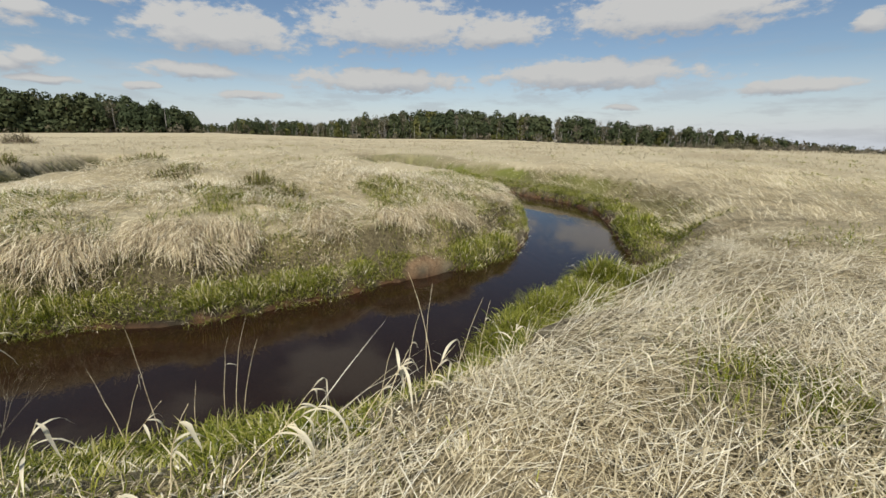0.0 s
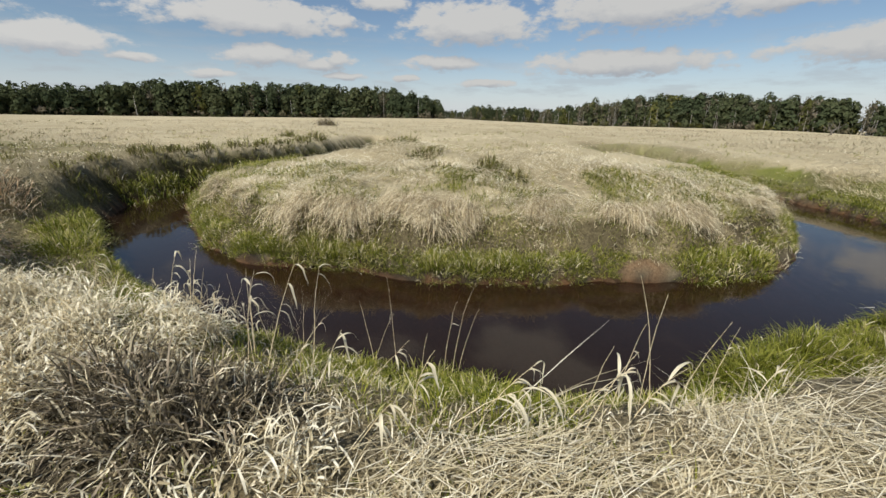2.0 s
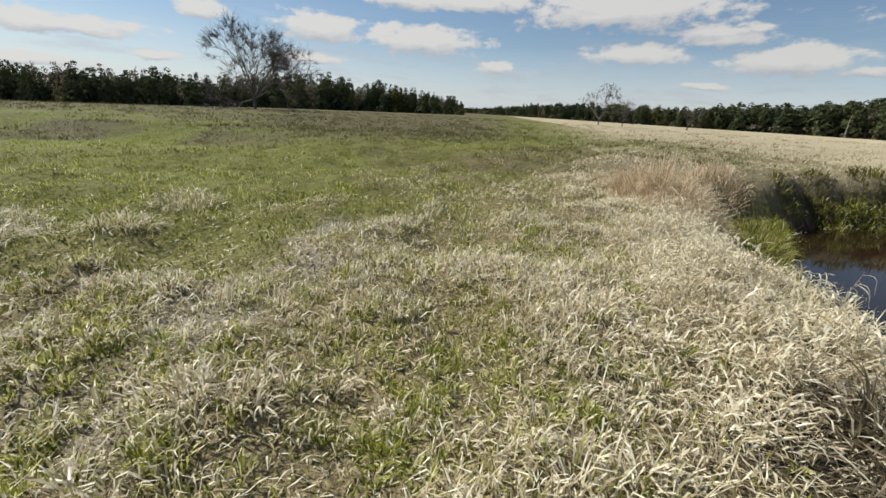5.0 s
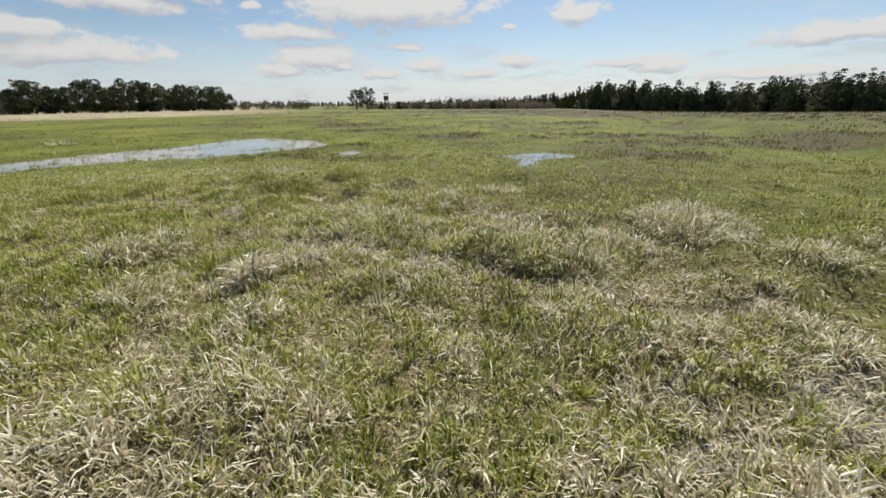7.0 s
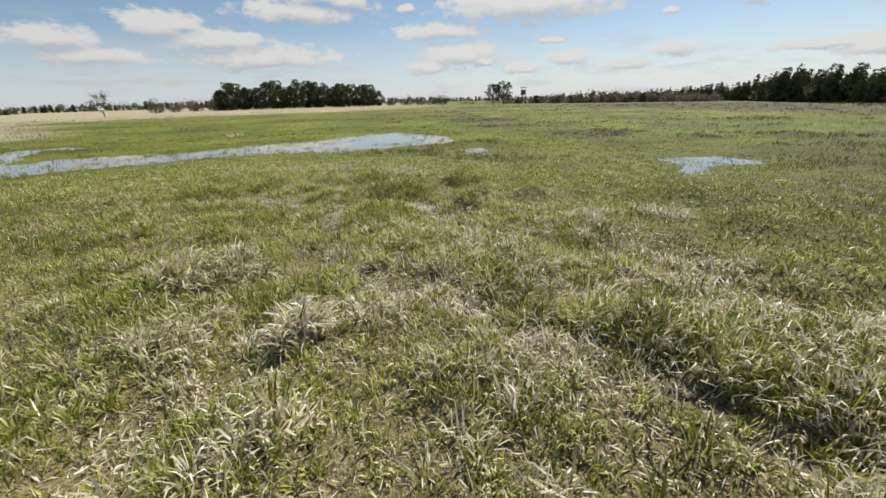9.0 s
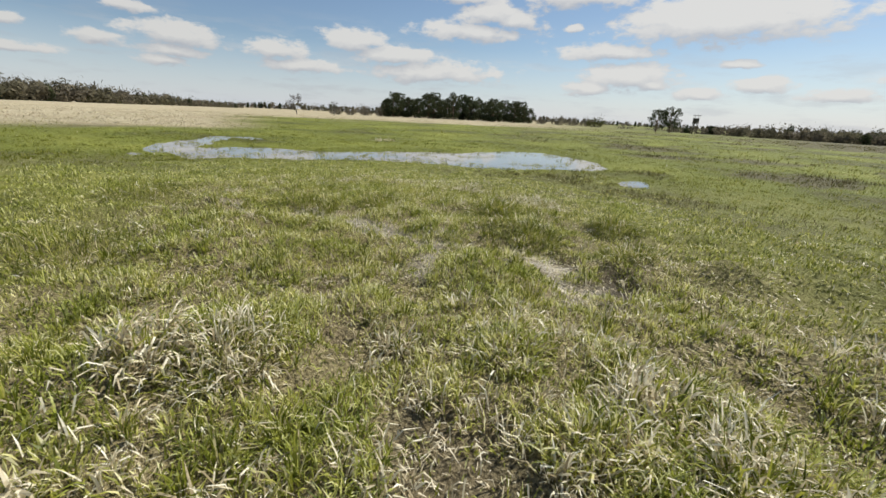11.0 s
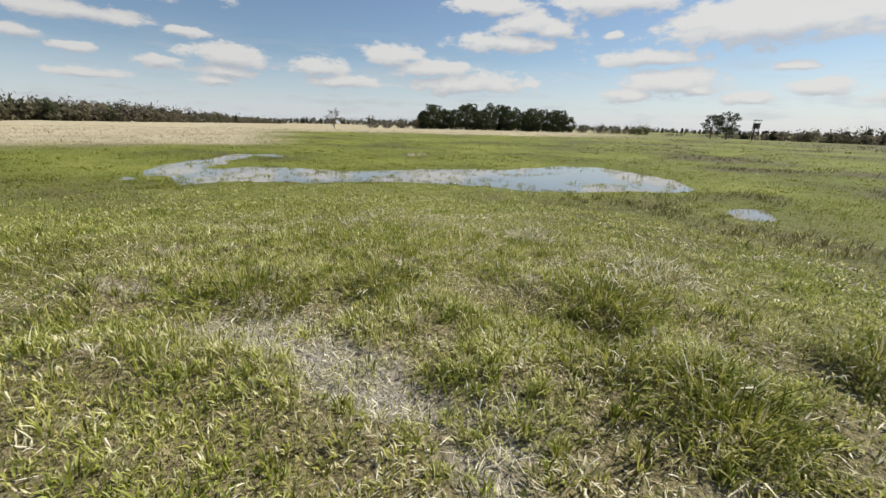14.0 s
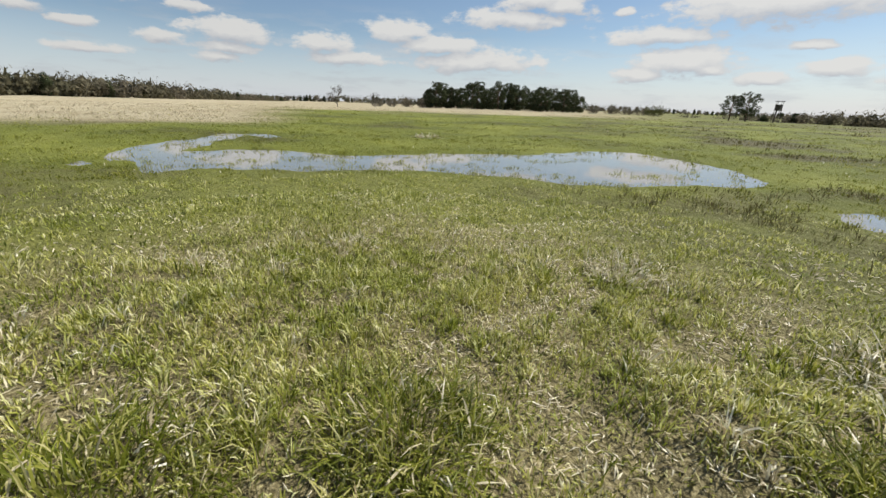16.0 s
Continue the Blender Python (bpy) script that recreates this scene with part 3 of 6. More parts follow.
def cover_of(px, py, d, spit, dp, z):
    """Shares of green turf, straw, brown sedge and mud; the mud share also paints shade on the banks."""
    yaw = np.degrees(np.arctan2(-px, py)) % 360
    r = np.hypot(px, py)
    n1, n2 = vnoise(px, py, 1.3, 3), vnoise(px, py, 9.0, 3)
    edge = d - 0.5 * step(-0.8, -2.6, px) + 3.0 * (n1 - 0.5) + 3.0 * (n2 - 0.5)
    green = np.interp(edge, [1.2, 2.7, 4.3, 6.2, 9], [0.10, 0.30, 0.56, 0.86, 0.98])
    # bleached grass on hummock tops; the colour also paints their highlights against darker hollows
    pale = step(0.50, 0.70, vnoise(px, py, 0.75, 2)) * (1 - 0.92 * step(5.8, 9.8, d)) * 0.95
    green = green * (1 - 0.62 * pale)
    # the tan reed fields: north of the stream, and east beyond the marsh
    levee = step(-0.4, 1.2, py - 0.12 * px + 1.6 * (n1 - 0.5)) * step(-0.2, 1.0, px + 0.8 * (n1 - 0.5))
    north = np.maximum((spit | (py > 14 - 0.25 * np.abs(px))).astype(float), levee)
    north = np.maximum(north, step(66, 60, np.minimum(yaw, 360 - yaw)) * (r > 12))
    west = step(100, 84, yaw) * (yaw > 50) * (r > 12) * (0.4 + 0.5 * step(26, 42, r + 14 * (n2 - 0.5)))
    north = np.maximum(north, west)
    east = 0.85 * step(248, 258, yaw + 6 * (n2 - 0.5)) * step(36, 44, r + 6 * (n2 - 0.5))
    ring = step(75, 95, r + 30 * (n2 - 0.5)) * step(205, 225, yaw)
    field = np.clip(np.maximum(np.maximum(north, east), ring * 0.8), 0, 1)
    patch = 0.45 * step(0.50, 0.64, vnoise(px * 0.8 + 9, py - 4, 2.3, 4)) * (r < 40)
    patch = np.maximum(patch, 0.8 * np.exp(-((px - 2.0) ** 2 + (py - 2.05) ** 2) / 0.35) + 0.9 * np.exp(-(((px - 3.05) / 0.8) ** 2 + ((py - 3.45) / 0.3) ** 2)))
    green = green * (1 - field) + field * patch
    sedge_band = step(92, 108, yaw) * step(200, 186, yaw) * step(13, 27, r + 12 * (n2 - 0.5) - 0.9 * np.maximum(yaw - 132, 0)) * (0.42 + 0.58 * np.maximum(np.maximum(step(0.44, 0.56, vnoise(px + 5, py * 1.4, 3.4, 3)), step(46, 60, r)), step(138, 128, yaw)))
    sedge_band = np.maximum(sedge_band, 0.9 * step(0.585, 0.612, vnoise(px, py * 1.7, 4.2, 4)) * step(13, 21, r) * step(112, 135, yaw) * step(226, 206, yaw))
    sedge = np.clip(sedge_band * (1 - field) * step(0.6, 3.0, dp), 0, 1)
    swale = 0.8 * step(2.6, 1.2, d + 1.2 * (n1 - 0.5)) * step(14.5, 17, py) * (px > -7) * (d > 0.1)
    field, green, sedge = field * (1 - 0.75 * swale), np.maximum(green, 0.3 * swale), np.maximum(sedge, 0.22 * swale)
    sedge = np.maximum(sedge, 0.42 * step(64, 78, yaw) * step(112, 100, yaw) * step(10, 13, r) * (0.55 + 0.45 * step(42, 28, r)) * (0.45 + 0.55 * step(0.4, 0.55, n1)))
    mud = np.clip(step(0.20, 0.0, d) + 0.8 * step(0.35, 0.05, d) * step(0.45, 0.6, n1) + step(0.2, -0.1, dp), 0, 1)
    strip = step(1.8, 1.25, d) * step(0.1, -0.5, px) * step(-5.0, -3.8, px) * (py > 0)
    green = np.maximum(green, 0.82 * strip)
    bank = (z < -0.2) & (d < 2.3) & (d > 0.05)
    green, field = np.where(bank, 0.35 + 0.5 * step(0.4, 0.6, n1), green), np.where(bank, 0.0, field)
    bare, rut = bare_of(px, py)
    green = green * (1 - 0.9 * bare) * (1 - 0.75 * rut)
    mud = np.maximum(mud, rut * np.where(line_distance(px, py, CLODS) < 0.5, 0.85, 0.3))
    # bank mud, also painting the shade below the hanging straw and on the cut bank
    mud = np.maximum(mud, 0.65 * bank * step(0.48, 0.6, vnoise(px - 7, py, 0.9, 3)) * spit + 0.75 * bank * step(-13.0, -14.5, px))
    mud = np.maximum(mud, 0.8 * step(0.95, 0.45, np.hypot(px + 1.95, (py - 0.72) * 1.1) + 0.8 * (n1 - 0.5)))
    return np.clip(green, 0, 1), field, sedge, mud


def spacing(lo, hi, fine, far):
    """Lines of a grid: close together from lo to hi, wider and wider out to far."""
    mid = list(np.arange(lo, hi, fine))
    out, s, v = [], fine, hi
    while v < far:
        out.append(v)
        s *= 1.09
        v += s
    inn, s, v = [], fine, lo
    while v > -far:
        s *= 1.09
        v -= s
        inn.append(v)
    return np.array(inn[::-1] + mid + out)


def mesh_object(name, verts, quads=None, tris=None, mat=None, parent=None, smooth=False):
    """One mesh object from numpy arrays of corners and faces."""
    me = bpy.data.meshes.new(name)
    nq, nt = (0 if quads is None else len(quads)), (0 if tris is None else len(tris))
    idx = np.concatenate([a.ravel() for a in (quads, tris) if a is not None]).astype(np.int32)
    me.vertices.add(len(verts))
    me.vertices.foreach_set("co", np.ascontiguousarray(verts, np.float32).ravel())
    me.loops.add(len(idx))
    me.loops.foreach_set("vertex_index", idx)
    me.polygons.add(nq + nt)
    starts = np.concatenate([np.arange(nq) * 4, nq * 4 + np.arange(nt) * 3]).astype(np.int32)
    me.polygons.foreach_set("loop_start", starts)
    me.update(calc_edges=True)
    me.validate()
    me.polygons.foreach_set("use_smooth", np.full(nq + nt, smooth))
    if mat:
        me.materials.append(mat)
    ob = new(name, me)
    if parent:
        ob.parent = parent
    return ob


gx, gy = spacing(-17.0, 9.5, 0.21, 2600), spacing(-13.0, 19.0, 0.21, 2600)
GX, GY = np.meshgrid(gx, gy)
flat_x, flat_y = GX.ravel(), GY.ravel()
gz, gd, gs, gp = land(flat_x, flat_y)
nx, ny = len(gx), len(gy)
ii = (np.arange(ny - 1)[:, None] * nx + np.arange(nx - 1)[None, :]).ravel()
ground = mesh_object("ground", np.stack([flat_x, flat_y, gz], 1), np.stack([ii, ii + 1, ii + nx + 1, ii + nx], 1), None, M_GROUND, smooth=True)
g_green, g_field, g_sedge, g_mud_shade = cover_of(flat_x, flat_y, gd, gs, gp, gz)
for key, cols in (("cover", (g_green, g_field * np.where(gs, 1.0, 0.25 + 0.75 * step(6, 18, np.hypot(flat_x, flat_y))), g_sedge)), ("cover_wet", (g_mud_shade, bare_of(flat_x, flat_y)[0], np.maximum(step(9, 22, np.hypot(flat_x, flat_y)), 0.8 * step(2.0, 5.0, line_distance(flat_x, flat_y, TRODDEN)) * step(0.5, -3.5, flat_y + 3 * (vnoise(flat_x, flat_y, 1.6, 3) - 0.5))))),
                  ("cover_bed", (step(-0.75, -0.15, gd + 0.5 * (vnoise(flat_x, flat_y, 1.2, 3) - 0.5)) * (gd < -0.03), sand_of(flat_x, flat_y) * (gd > 0.05), gd * 0))):
    layer = ground.data.color_attributes.new(key, "FLOAT_COLOR", "POINT")
    layer.data.foreach_set("color", np.stack([*cols, np.ones(len(flat_x))], 1).astype(np.float32).ravel())
tagged(ground, "wet meadow ground with straw litter, turf and mud", "ground", kind="structure")


def sheet(name, pts, z, mat, label, margin):
    bm = bmesh.new()
    cx, cy = sum(p[0] for p in pts) / len(pts), sum(p[1] for p in pts) / len(pts)
    xs, ys = [p[0] for p in pts], [p[1] for p in pts]
    bmesh.ops.create_grid(bm, x_segments=12, y_segments=12, size=0.5)
    sx, sy = max(xs) - min(xs) + margin, max(ys) - min(ys) + margin
    for v in bm.verts:
        v.co = Vector((v.co.x * sx + (max(xs) + min(xs)) / 2, v.co.y * sy + (max(ys) + min(ys)) / 2, z))
    me = bpy.data.meshes.new(name)
    bm.to_mesh(me)
    bm.free()
    me.materials.append(mat)
    return tagged(new(name, me), label, "water", kind="structure")


sheet("stream_water", RIVER, WATER_Z, M_WATER, "dark brown peaty water of a slow meadow stream", 3)
sheet("pond_water", POND + PUDDLE_B + PUDDLE_C, POND_Z, M_POND, "shallow flooded pool in green marsh grass", 3)
sheet("puddle_water", PUDDLE, POND_Z, M_POND, "small flooded puddle in green marsh grass", 1.5)

# ---- grass ----
rng = np.random.default_rng(11)


def blade_arrays(base, az, length, width, tilt, bend, twist=None, slim=False, curl=False):
    """Bent blades. tilt: degrees from upright at the root, bend: what is added on the way. slim: a kite of four corners; curl: one more joint."""
    n = len(base)
    u = np.stack([np.cos(az), np.sin(az), np.zeros(n)], 1)
    zup = np.array([0, 0, 1.0])
    tw = az + np.pi / 2 + (rng.uniform(-0.9, 0.9, n) if twist is None else twist)
    side = np.stack([np.cos(tw), np.sin(tw), np.zeros(n)], 1)
    w = width[:, None] / 2

    def on(p, share, angle):
        t = np.radians(angle)[:, None]
        return p + (length * share)[:, None] * (np.sin(t) * u + np.cos(t) * zup)

    if curl:
        p1 = on(base, 0.4, tilt)
        p2 = on(p1, 0.33, tilt + bend * 0.6)
        p3 = on(p2, 0.27, tilt + bend * 1.35)
        side2 = side * np.cos(0.5) + zup * np.sin(0.5) * rng.choice([-1.0, 1.0], (n, 1))
        return np.stack([base - side * w * 0.7, base + side * w * 0.7, p1 + side * w, p1 - side * w, p2 + side2 * w * 0.85, p2 - side2 * w * 0.85, p3], 1)
    p1 = on(base, 0.55, tilt)
    p2 = on(p1, 0.45, tilt + bend)
    if slim:
        return np.stack([base, p1 + side * w * 1.15, p2, p1 - side * w * 1.15], 1)
    return np.stack([base - side * w * 0.8, base + side * w * 0.8, p1 + side * w, p1 - side * w, p2], 1)


def blade_faces(v, start=0):
    """Quads and triangles of blades with 4, 5 or 7 corners each."""
    c = v.shape[1]
    k = start + np.arange(len(v))[:, None] * c
    if c == 4:
        return k + np.array([[0, 1, 2, 3]]), np.zeros((0, 3), int)
    if c == 5:
        return k + np.array([[0, 1, 2, 3]]), k + np.array([[3, 2, 4]])
    return np.concatenate([k + np.array([[0, 1, 2, 3]]), k + np.array([[3, 2, 4, 5]])]), k + np.array([[5, 4, 6]])


def blade_mesh(name, chunks, mat, parent=None):
    vs, qs, ts, start = [], [], [], 0
    for c in chunks:
        q, t = blade_faces(c, start)
        vs.append(c.reshape(-1, 3))
        qs.append(q)
        ts.append(t)
        start += c.shape[0] * c.shape[1]
    t = np.concatenate(ts)
    return mesh_object(name, np.concatenate(vs), np.concatenate(qs), t if len(t) else None, mat, parent)


def blade_object(name, chunks, mat, label, category="grass"):
    return tagged(blade_mesh(name, chunks, mat), label, category, kind="stuff")


chunks = {k: [] for k in ("green", "marsh", "lush", "straw", "pale", "field", "sedge", "hang")}
# rings round the trodden way: from, to, blades per square metre, scale of a blade
RINGS = [(0, 1.6, 2100, 0.9), (1.6, 3.2, 1450, 1.05), (3.2, 5.2, 800, 1.25), (5.2, 8.5, 390, 1.65), (8.5, 14, 165, 2.1), (14, 24, 52, 3.0), (24, 45, 11, 4.8), (45, 95, 2.2, 8.0)]
for r0, r1, dens_m2, size in RINGS:
    lo_x, hi_x, lo_y, hi_y = -3.5 - r1, 7.5 + r1, -7.8 - r1, 0.6 + r1
    each = 9
    n = int((hi_x - lo_x) * (hi_y - lo_y) * dens_m2 / each)
    cx, cy = rng.uniform(lo_x, hi_x, n), rng.uniform(lo_y, hi_y, n)
    dw = line_distance(cx, cy, TRODDEN)
    keep = (dw >= r0) & (dw < r1)
    cx, cy = np.repeat(cx[keep], each), np.repeat(cy[keep], each)
    m = len(cx)
    ox, oy = rng.normal(0, 0.034 * size, m), rng.normal(0, 0.034 * size, m)
    px, py = cx + ox, cy + oy
    z, d, spit, dp = land(px, py)
    g, f, s, mud = cover_of(px, py, d, spit, dp, z)
    bare, rut = bare_of(px, py)
    n1, n2, n3 = vnoise(px, py, 0.35, 2), vnoise(px + 31, py, 1.0, 3), vnoise(px, py - 17, 2.2, 2)
    u, u2, u3, u4 = rng.random(m), rng.random(m), rng.random(m), rng.random(m)
    tuft_u = np.repeat(rng.random(m // each), each)
    hum = 0.5 * vnoise(px, py, 0.75, 2) + 0.5 * n1
    wade = (rng.random(m) < 0.65) & (n2 + 0.6 * (n1 - 0.5) > 0.47)
    ok = (d > -0.02) & (u2 < np.where((f > 0.5) | (d < 3.4), np.where((d < 3.4) & (px < -0.8), 2.9 * (n1 - 0.26), 0.05 + 1.9 * n1), np.maximum(0.10 if size < 1.5 else 0.3, 6.0 * (hum - 0.40) if size < 1.5 else 3.6 * (hum - 0.2)))) & ((dp > -0.1) | ((dp > -1.4) & wade)) & (u4 > 0.93 * bare) & (u4 > 0.75 * rut)
    toe = (d < 2.3) & (z < -0.22 + 0.2 * (n2 - 0.5))
    base = np.stack([px, py, np.where((dp < 0.4) & (r0 > 3), np.maximum(z, POND_Z - 0.02), z - 0.01)], 1)
    out_az = np.arctan2(oy, ox) + rng.normal(0, 0.7, m)
    az = rng.uniform(0, 2 * np.pi, m)
    flow = 2 * np.pi * vnoise(px, py, 4.0, 2) * 1.6

    def put(kind, sel, L, W, tilt, bend, az=out_az):
        k = np.where(sel & ok)[0]
        if len(k):
            one = np.ones(m)
            chunks[kind].append(blade_arrays(base[k], az[k], (L * one)[k], (W * one)[k], (tilt * one)[k], (bend * one)[k], slim=size > 1.1))

    grow = 1 + 0.06 * (size - 1)
    tall = np.repeat(rng.uniform(0.55, 1.5, m // each), each)
    lean = np.repeat(rng.uniform(0, 26, m // each), each)
    wide = size
    is_sedge = tuft_u < s
    is_field = ~is_sedge & (u < f)
    is_green = ~is_sedge & ~is_field & (0.75 * tuft_u + 0.25 * u3 < g * 1.02)
    is_green &= ~((u4 > (0.66 if size < 1.1 else (0.85 if size < 1.3 else 0.95))) & (dp > 0.3))
    weeds = step(0.95, 0.45, np.hypot(px + 1.95, (py - 0.7) * 1.2) + 0.8 * (n1 - 0.5))
    ok &= ~((d < 2.0) & (px < 0.2) & (px > -4) & (py > 0) & ~is_green & (u3 < 0.55))
    ok &= (u3 > 0.85 * weeds) & (u3 > 0.95 * sand_of(px, py))
    marsh_open = (py < -1.0) & (d > 5.5) & (bare < 0.2) & (rut < 0.3) & (dp > 0.3)
    fresh = step(1.4, 3.6, px - 0.25 * (py + 6)) * (d > 6)
    is_green |= ~is_sedge & ~is_field & (rng.random(m) < 0.8 * fresh)
    is_green |= ~is_sedge & ~is_field & marsh_open & (rng.random(m) < (0.72 if size > 1.2 else 0.3))
    rest = ~is_sedge & ~is_field & ~is_green
    put("lush", toe & (u3 < 0.15 + 0.75 * step(0.42, 0.62, n2)), rng.uniform(0.06, 0.19, m) * grow * (0.5 + n2), 0.009 * wide, rng.uniform(5, 50, m), rng.uniform(20, 90, m))
    put("straw", toe & (u3 >= 0.15 + 0.75 * step(0.42, 0.62, n2)) & (u4 < 0.7), rng.uniform(0.06, 0.2, m) * grow, 0.006 * wide, rng.uniform(40, 90, m), rng.uniform(0, 40, m))
    marsh_side = (py < -1.0) & (d > 3.5)
    shore = step(2.3, 1.7, d + 0.5 * (n1 - 0.5)) * step(0.4, -0.3, px) * (py > -0.5) > 0.5
    deep = (u3 + 0.5 * (n3 - 0.5) < 0.45 * step(3.6, -1.6, px + 0.3 * (py + 5))) & marsh_side
    put("lush", is_green & ~toe & ~shore & deep, rng.uniform(0.04, 0.115, m) * grow * tall, 0.0078 * wide, rng.uniform(0, 25, m) + lean, rng.uniform(8, 75, m))
    put("marsh" if size > 1.7 else "green", is_green & ~toe & ~shore & ~deep, rng.uniform(0.04, 0.105, m) * grow * tall * np.clip(2.6 * (n1 - 0.22), 0.3, 1.5) * (0.55 + 0.9 * n2), 0.0078 * wide, rng.uniform(0, 22, m) + lean, rng.uniform(8, 75, m))
    put("lush", is_green & ~toe & shore, rng.uniform(0.05, 0.14, m) * grow * tall, 0.0075 * wide, rng.uniform(0, 30, m) + lean, rng.uniform(8, 80, m))
    ok |= (bare > 0.3) & (u2 < 0.5)
    put("straw", (bare > 0.25) & (u4 > 0.5), rng.uniform(0.04, 0.20, m), 0.0055 * wide, rng.uniform(75, 96, m), rng.uniform(-10, 20, m), az)
    put("sedge", is_sedge & ~toe, rng.uniform(0.08, 0.22, m) * grow, 0.008 * wide, rng.uniform(5, 45, m), rng.uniform(5, 55, m))
    patch_green = is_field & (0.7 * tuft_u + 0.3 * u3 < g)
    put("lush", patch_green & ~toe, rng.uniform(0.06, 0.17, m) * grow, 0.007 * wide, rng.uniform(5, 55, m), rng.uniform(10, 60, m))
    lying = is_field & ~toe & ~patch_green & (np.hypot(px, py) < 26)
    put("straw", lying, rng.uniform(0.12, 0.36, m) * grow, 0.0048 * wide, rng.uniform(68, 95, m), rng.uniform(-12, 24, m), flow + rng.normal(0, 0.6, m))
    put("field", is_field & ~lying & ~patch_green, rng.uniform(0.14, 0.32, m) * grow, 0.006 * wide, rng.uniform(30, 85, m), rng.uniform(0, 40, m), az)
    marsh = (d > 3.0) & ~spit & (f < 0.5)
    broad = rest & ~toe & (marsh | (rng.random(m) < 0.52 + 0.5 * (n3 - 0.5)))
    thatch = broad & marsh & (u2 < 0.36) & (u3 < 0.15 + 0.85 * g)
    put("pale", broad & ~thatch, rng.uniform(0.06, 0.17, m) * grow * np.where(marsh, tall, 1), 0.0092 * wide, np.where(marsh, rng.uniform(0, 40, m) + lean, rng.uniform(15, 88, m)), rng.uniform(30, 125, m), az)
    put("marsh" if size > 1.7 else "green", thatch, rng.uniform(0.05, 0.12, m) * grow * tall, 0.0085 * wide, rng.uniform(0, 25, m) + lean, rng.uniform(10, 90, m))
    put("straw", rest & ~toe & ~broad, rng.uniform(0.09, 0.26, m) * grow, 0.0055 * wide, rng.uniform(40, 90, m), rng.uniform(-10, 40, m), az)


# long flattened fibres over the bare patches
for line, n, lo, hi in ((BARE_B, 2600, 0.10, 0.34), (BARE, 2600, 0.05, 0.18), (BARE_C, 900, 0.05, 0.18), (WORN, 1500, 0.05, 0.16)):
    q = np.array(line)
    px, py = rng.uniform(q[:, 0].min() - 0.6, q[:, 0].max() + 0.6, n), rng.uniform(q[:, 1].min() - 0.6, q[:, 1].max() + 0.6, n)
    k = np.where(bare_of(px, py)[0] > 0.3)[0]
    m = len(k)
    flow = 6.28 * vnoise(px[k], py[k], 0.8, 2)
    chunks["pale"].append(blade_arrays(np.stack([px[k], py[k], land(px[k], py[k])[0] + rng.uniform(0.0, 0.035, m)], 1), flow + rng.normal(0, 0.9, m), rng.uniform(lo, hi, m), rng.uniform(0.003, 0.007, m), rng.uniform(80, 97, m), rng.uniform(-14, 14, m), slim=True))


def along(pts, n, near=0.0, far=1.0):
    """n random places on a line, with the way along it."""
    p = np.array(pts, float)
    seg = np.hypot(*(p[1:] - p[:-1]).T)
    cum = np.r_[0, np.cumsum(seg)]
    t = rng.uniform(cum[-1] * near, cum[-1] * far, n)
    k = np.clip(np.searchsorted(cum, t) - 1, 0, len(seg) - 1)
    f = ((t - cum[k]) / seg[k])[:, None]
    way = (p[k + 1] - p[k]) / seg[k][:, None]
    return p[k] * (1 - f) + p[k + 1] * f, way


# straw hanging in mops over the edge of the spit and of the cut bank
for line, n, off in ((INNER_BANK[4:19], 900, (0.45, 1.5)), (OUTER_BANK[0:6], 90, (0.6, 1.2))):
    at, way = along(line, n)
    nrm = np.stack([-way[:, 1], way[:, 0]], 1)
    o = rng.uniform(*off, n)
    each = 110
    cx, cy = at[:, 0] + nrm[:, 0] * o, at[:, 1] + nrm[:, 1] * o
    zc = land(cx, cy)[0]
    lip = 0.12 + 0.8 * np.exp(-(((cx + 2.4) / 1.5) ** 2)) + 0.55 * np.exp(-(((cx + 5.4) / 1.1) ** 2)) + 0.6 * np.exp(-(((cx - 0.5) / 0.6) ** 2))
    keep = (rng.random(n) < lip * step(0.44, 0.58, vnoise(cx, cy, 0.7, 2))) & (sand_of(cx, cy) < 0.3) & (zc > -0.40) & (zc < 0.0)
    cx, cy, nrm = np.repeat(cx[keep], each), np.repeat(cy[keep], each), np.repeat(nrm[keep], each, 0)
    clump_az = np.repeat(rng.normal(0, 0.45, keep.sum()), each)
    clump_len = np.repeat(rng.uniform(0.26, 0.58, keep.sum()), each)
    m = len(cx)
    px, py = cx + rng.normal(0, 0.10, m), cy + rng.normal(0, 0.10, m)
    z, d, spit, dp = land(px, py)
    k = np.where(d > 0.3)[0]
    az = np.arctan2(-nrm[k, 1], -nrm[k, 0]) + clump_az[k] + rng.normal(0, 0.28, len(k))
    chunks["hang"].append(blade_arrays(np.stack([px[k], py[k], z[k] + 0.02 + 0.10 * rng.random(len(k))], 1), az, clump_len[k] * rng.uniform(0.6, 1.2, len(k)), rng.uniform(0.6, 1.3, len(k)) * (0.0085 if n > 200 else 0.02), rng.uniform(58, 92, len(k)), rng.uniform(45, 78, len(k)), twist=rng.uniform(-0.5, 0.5, len(k)), curl=True))
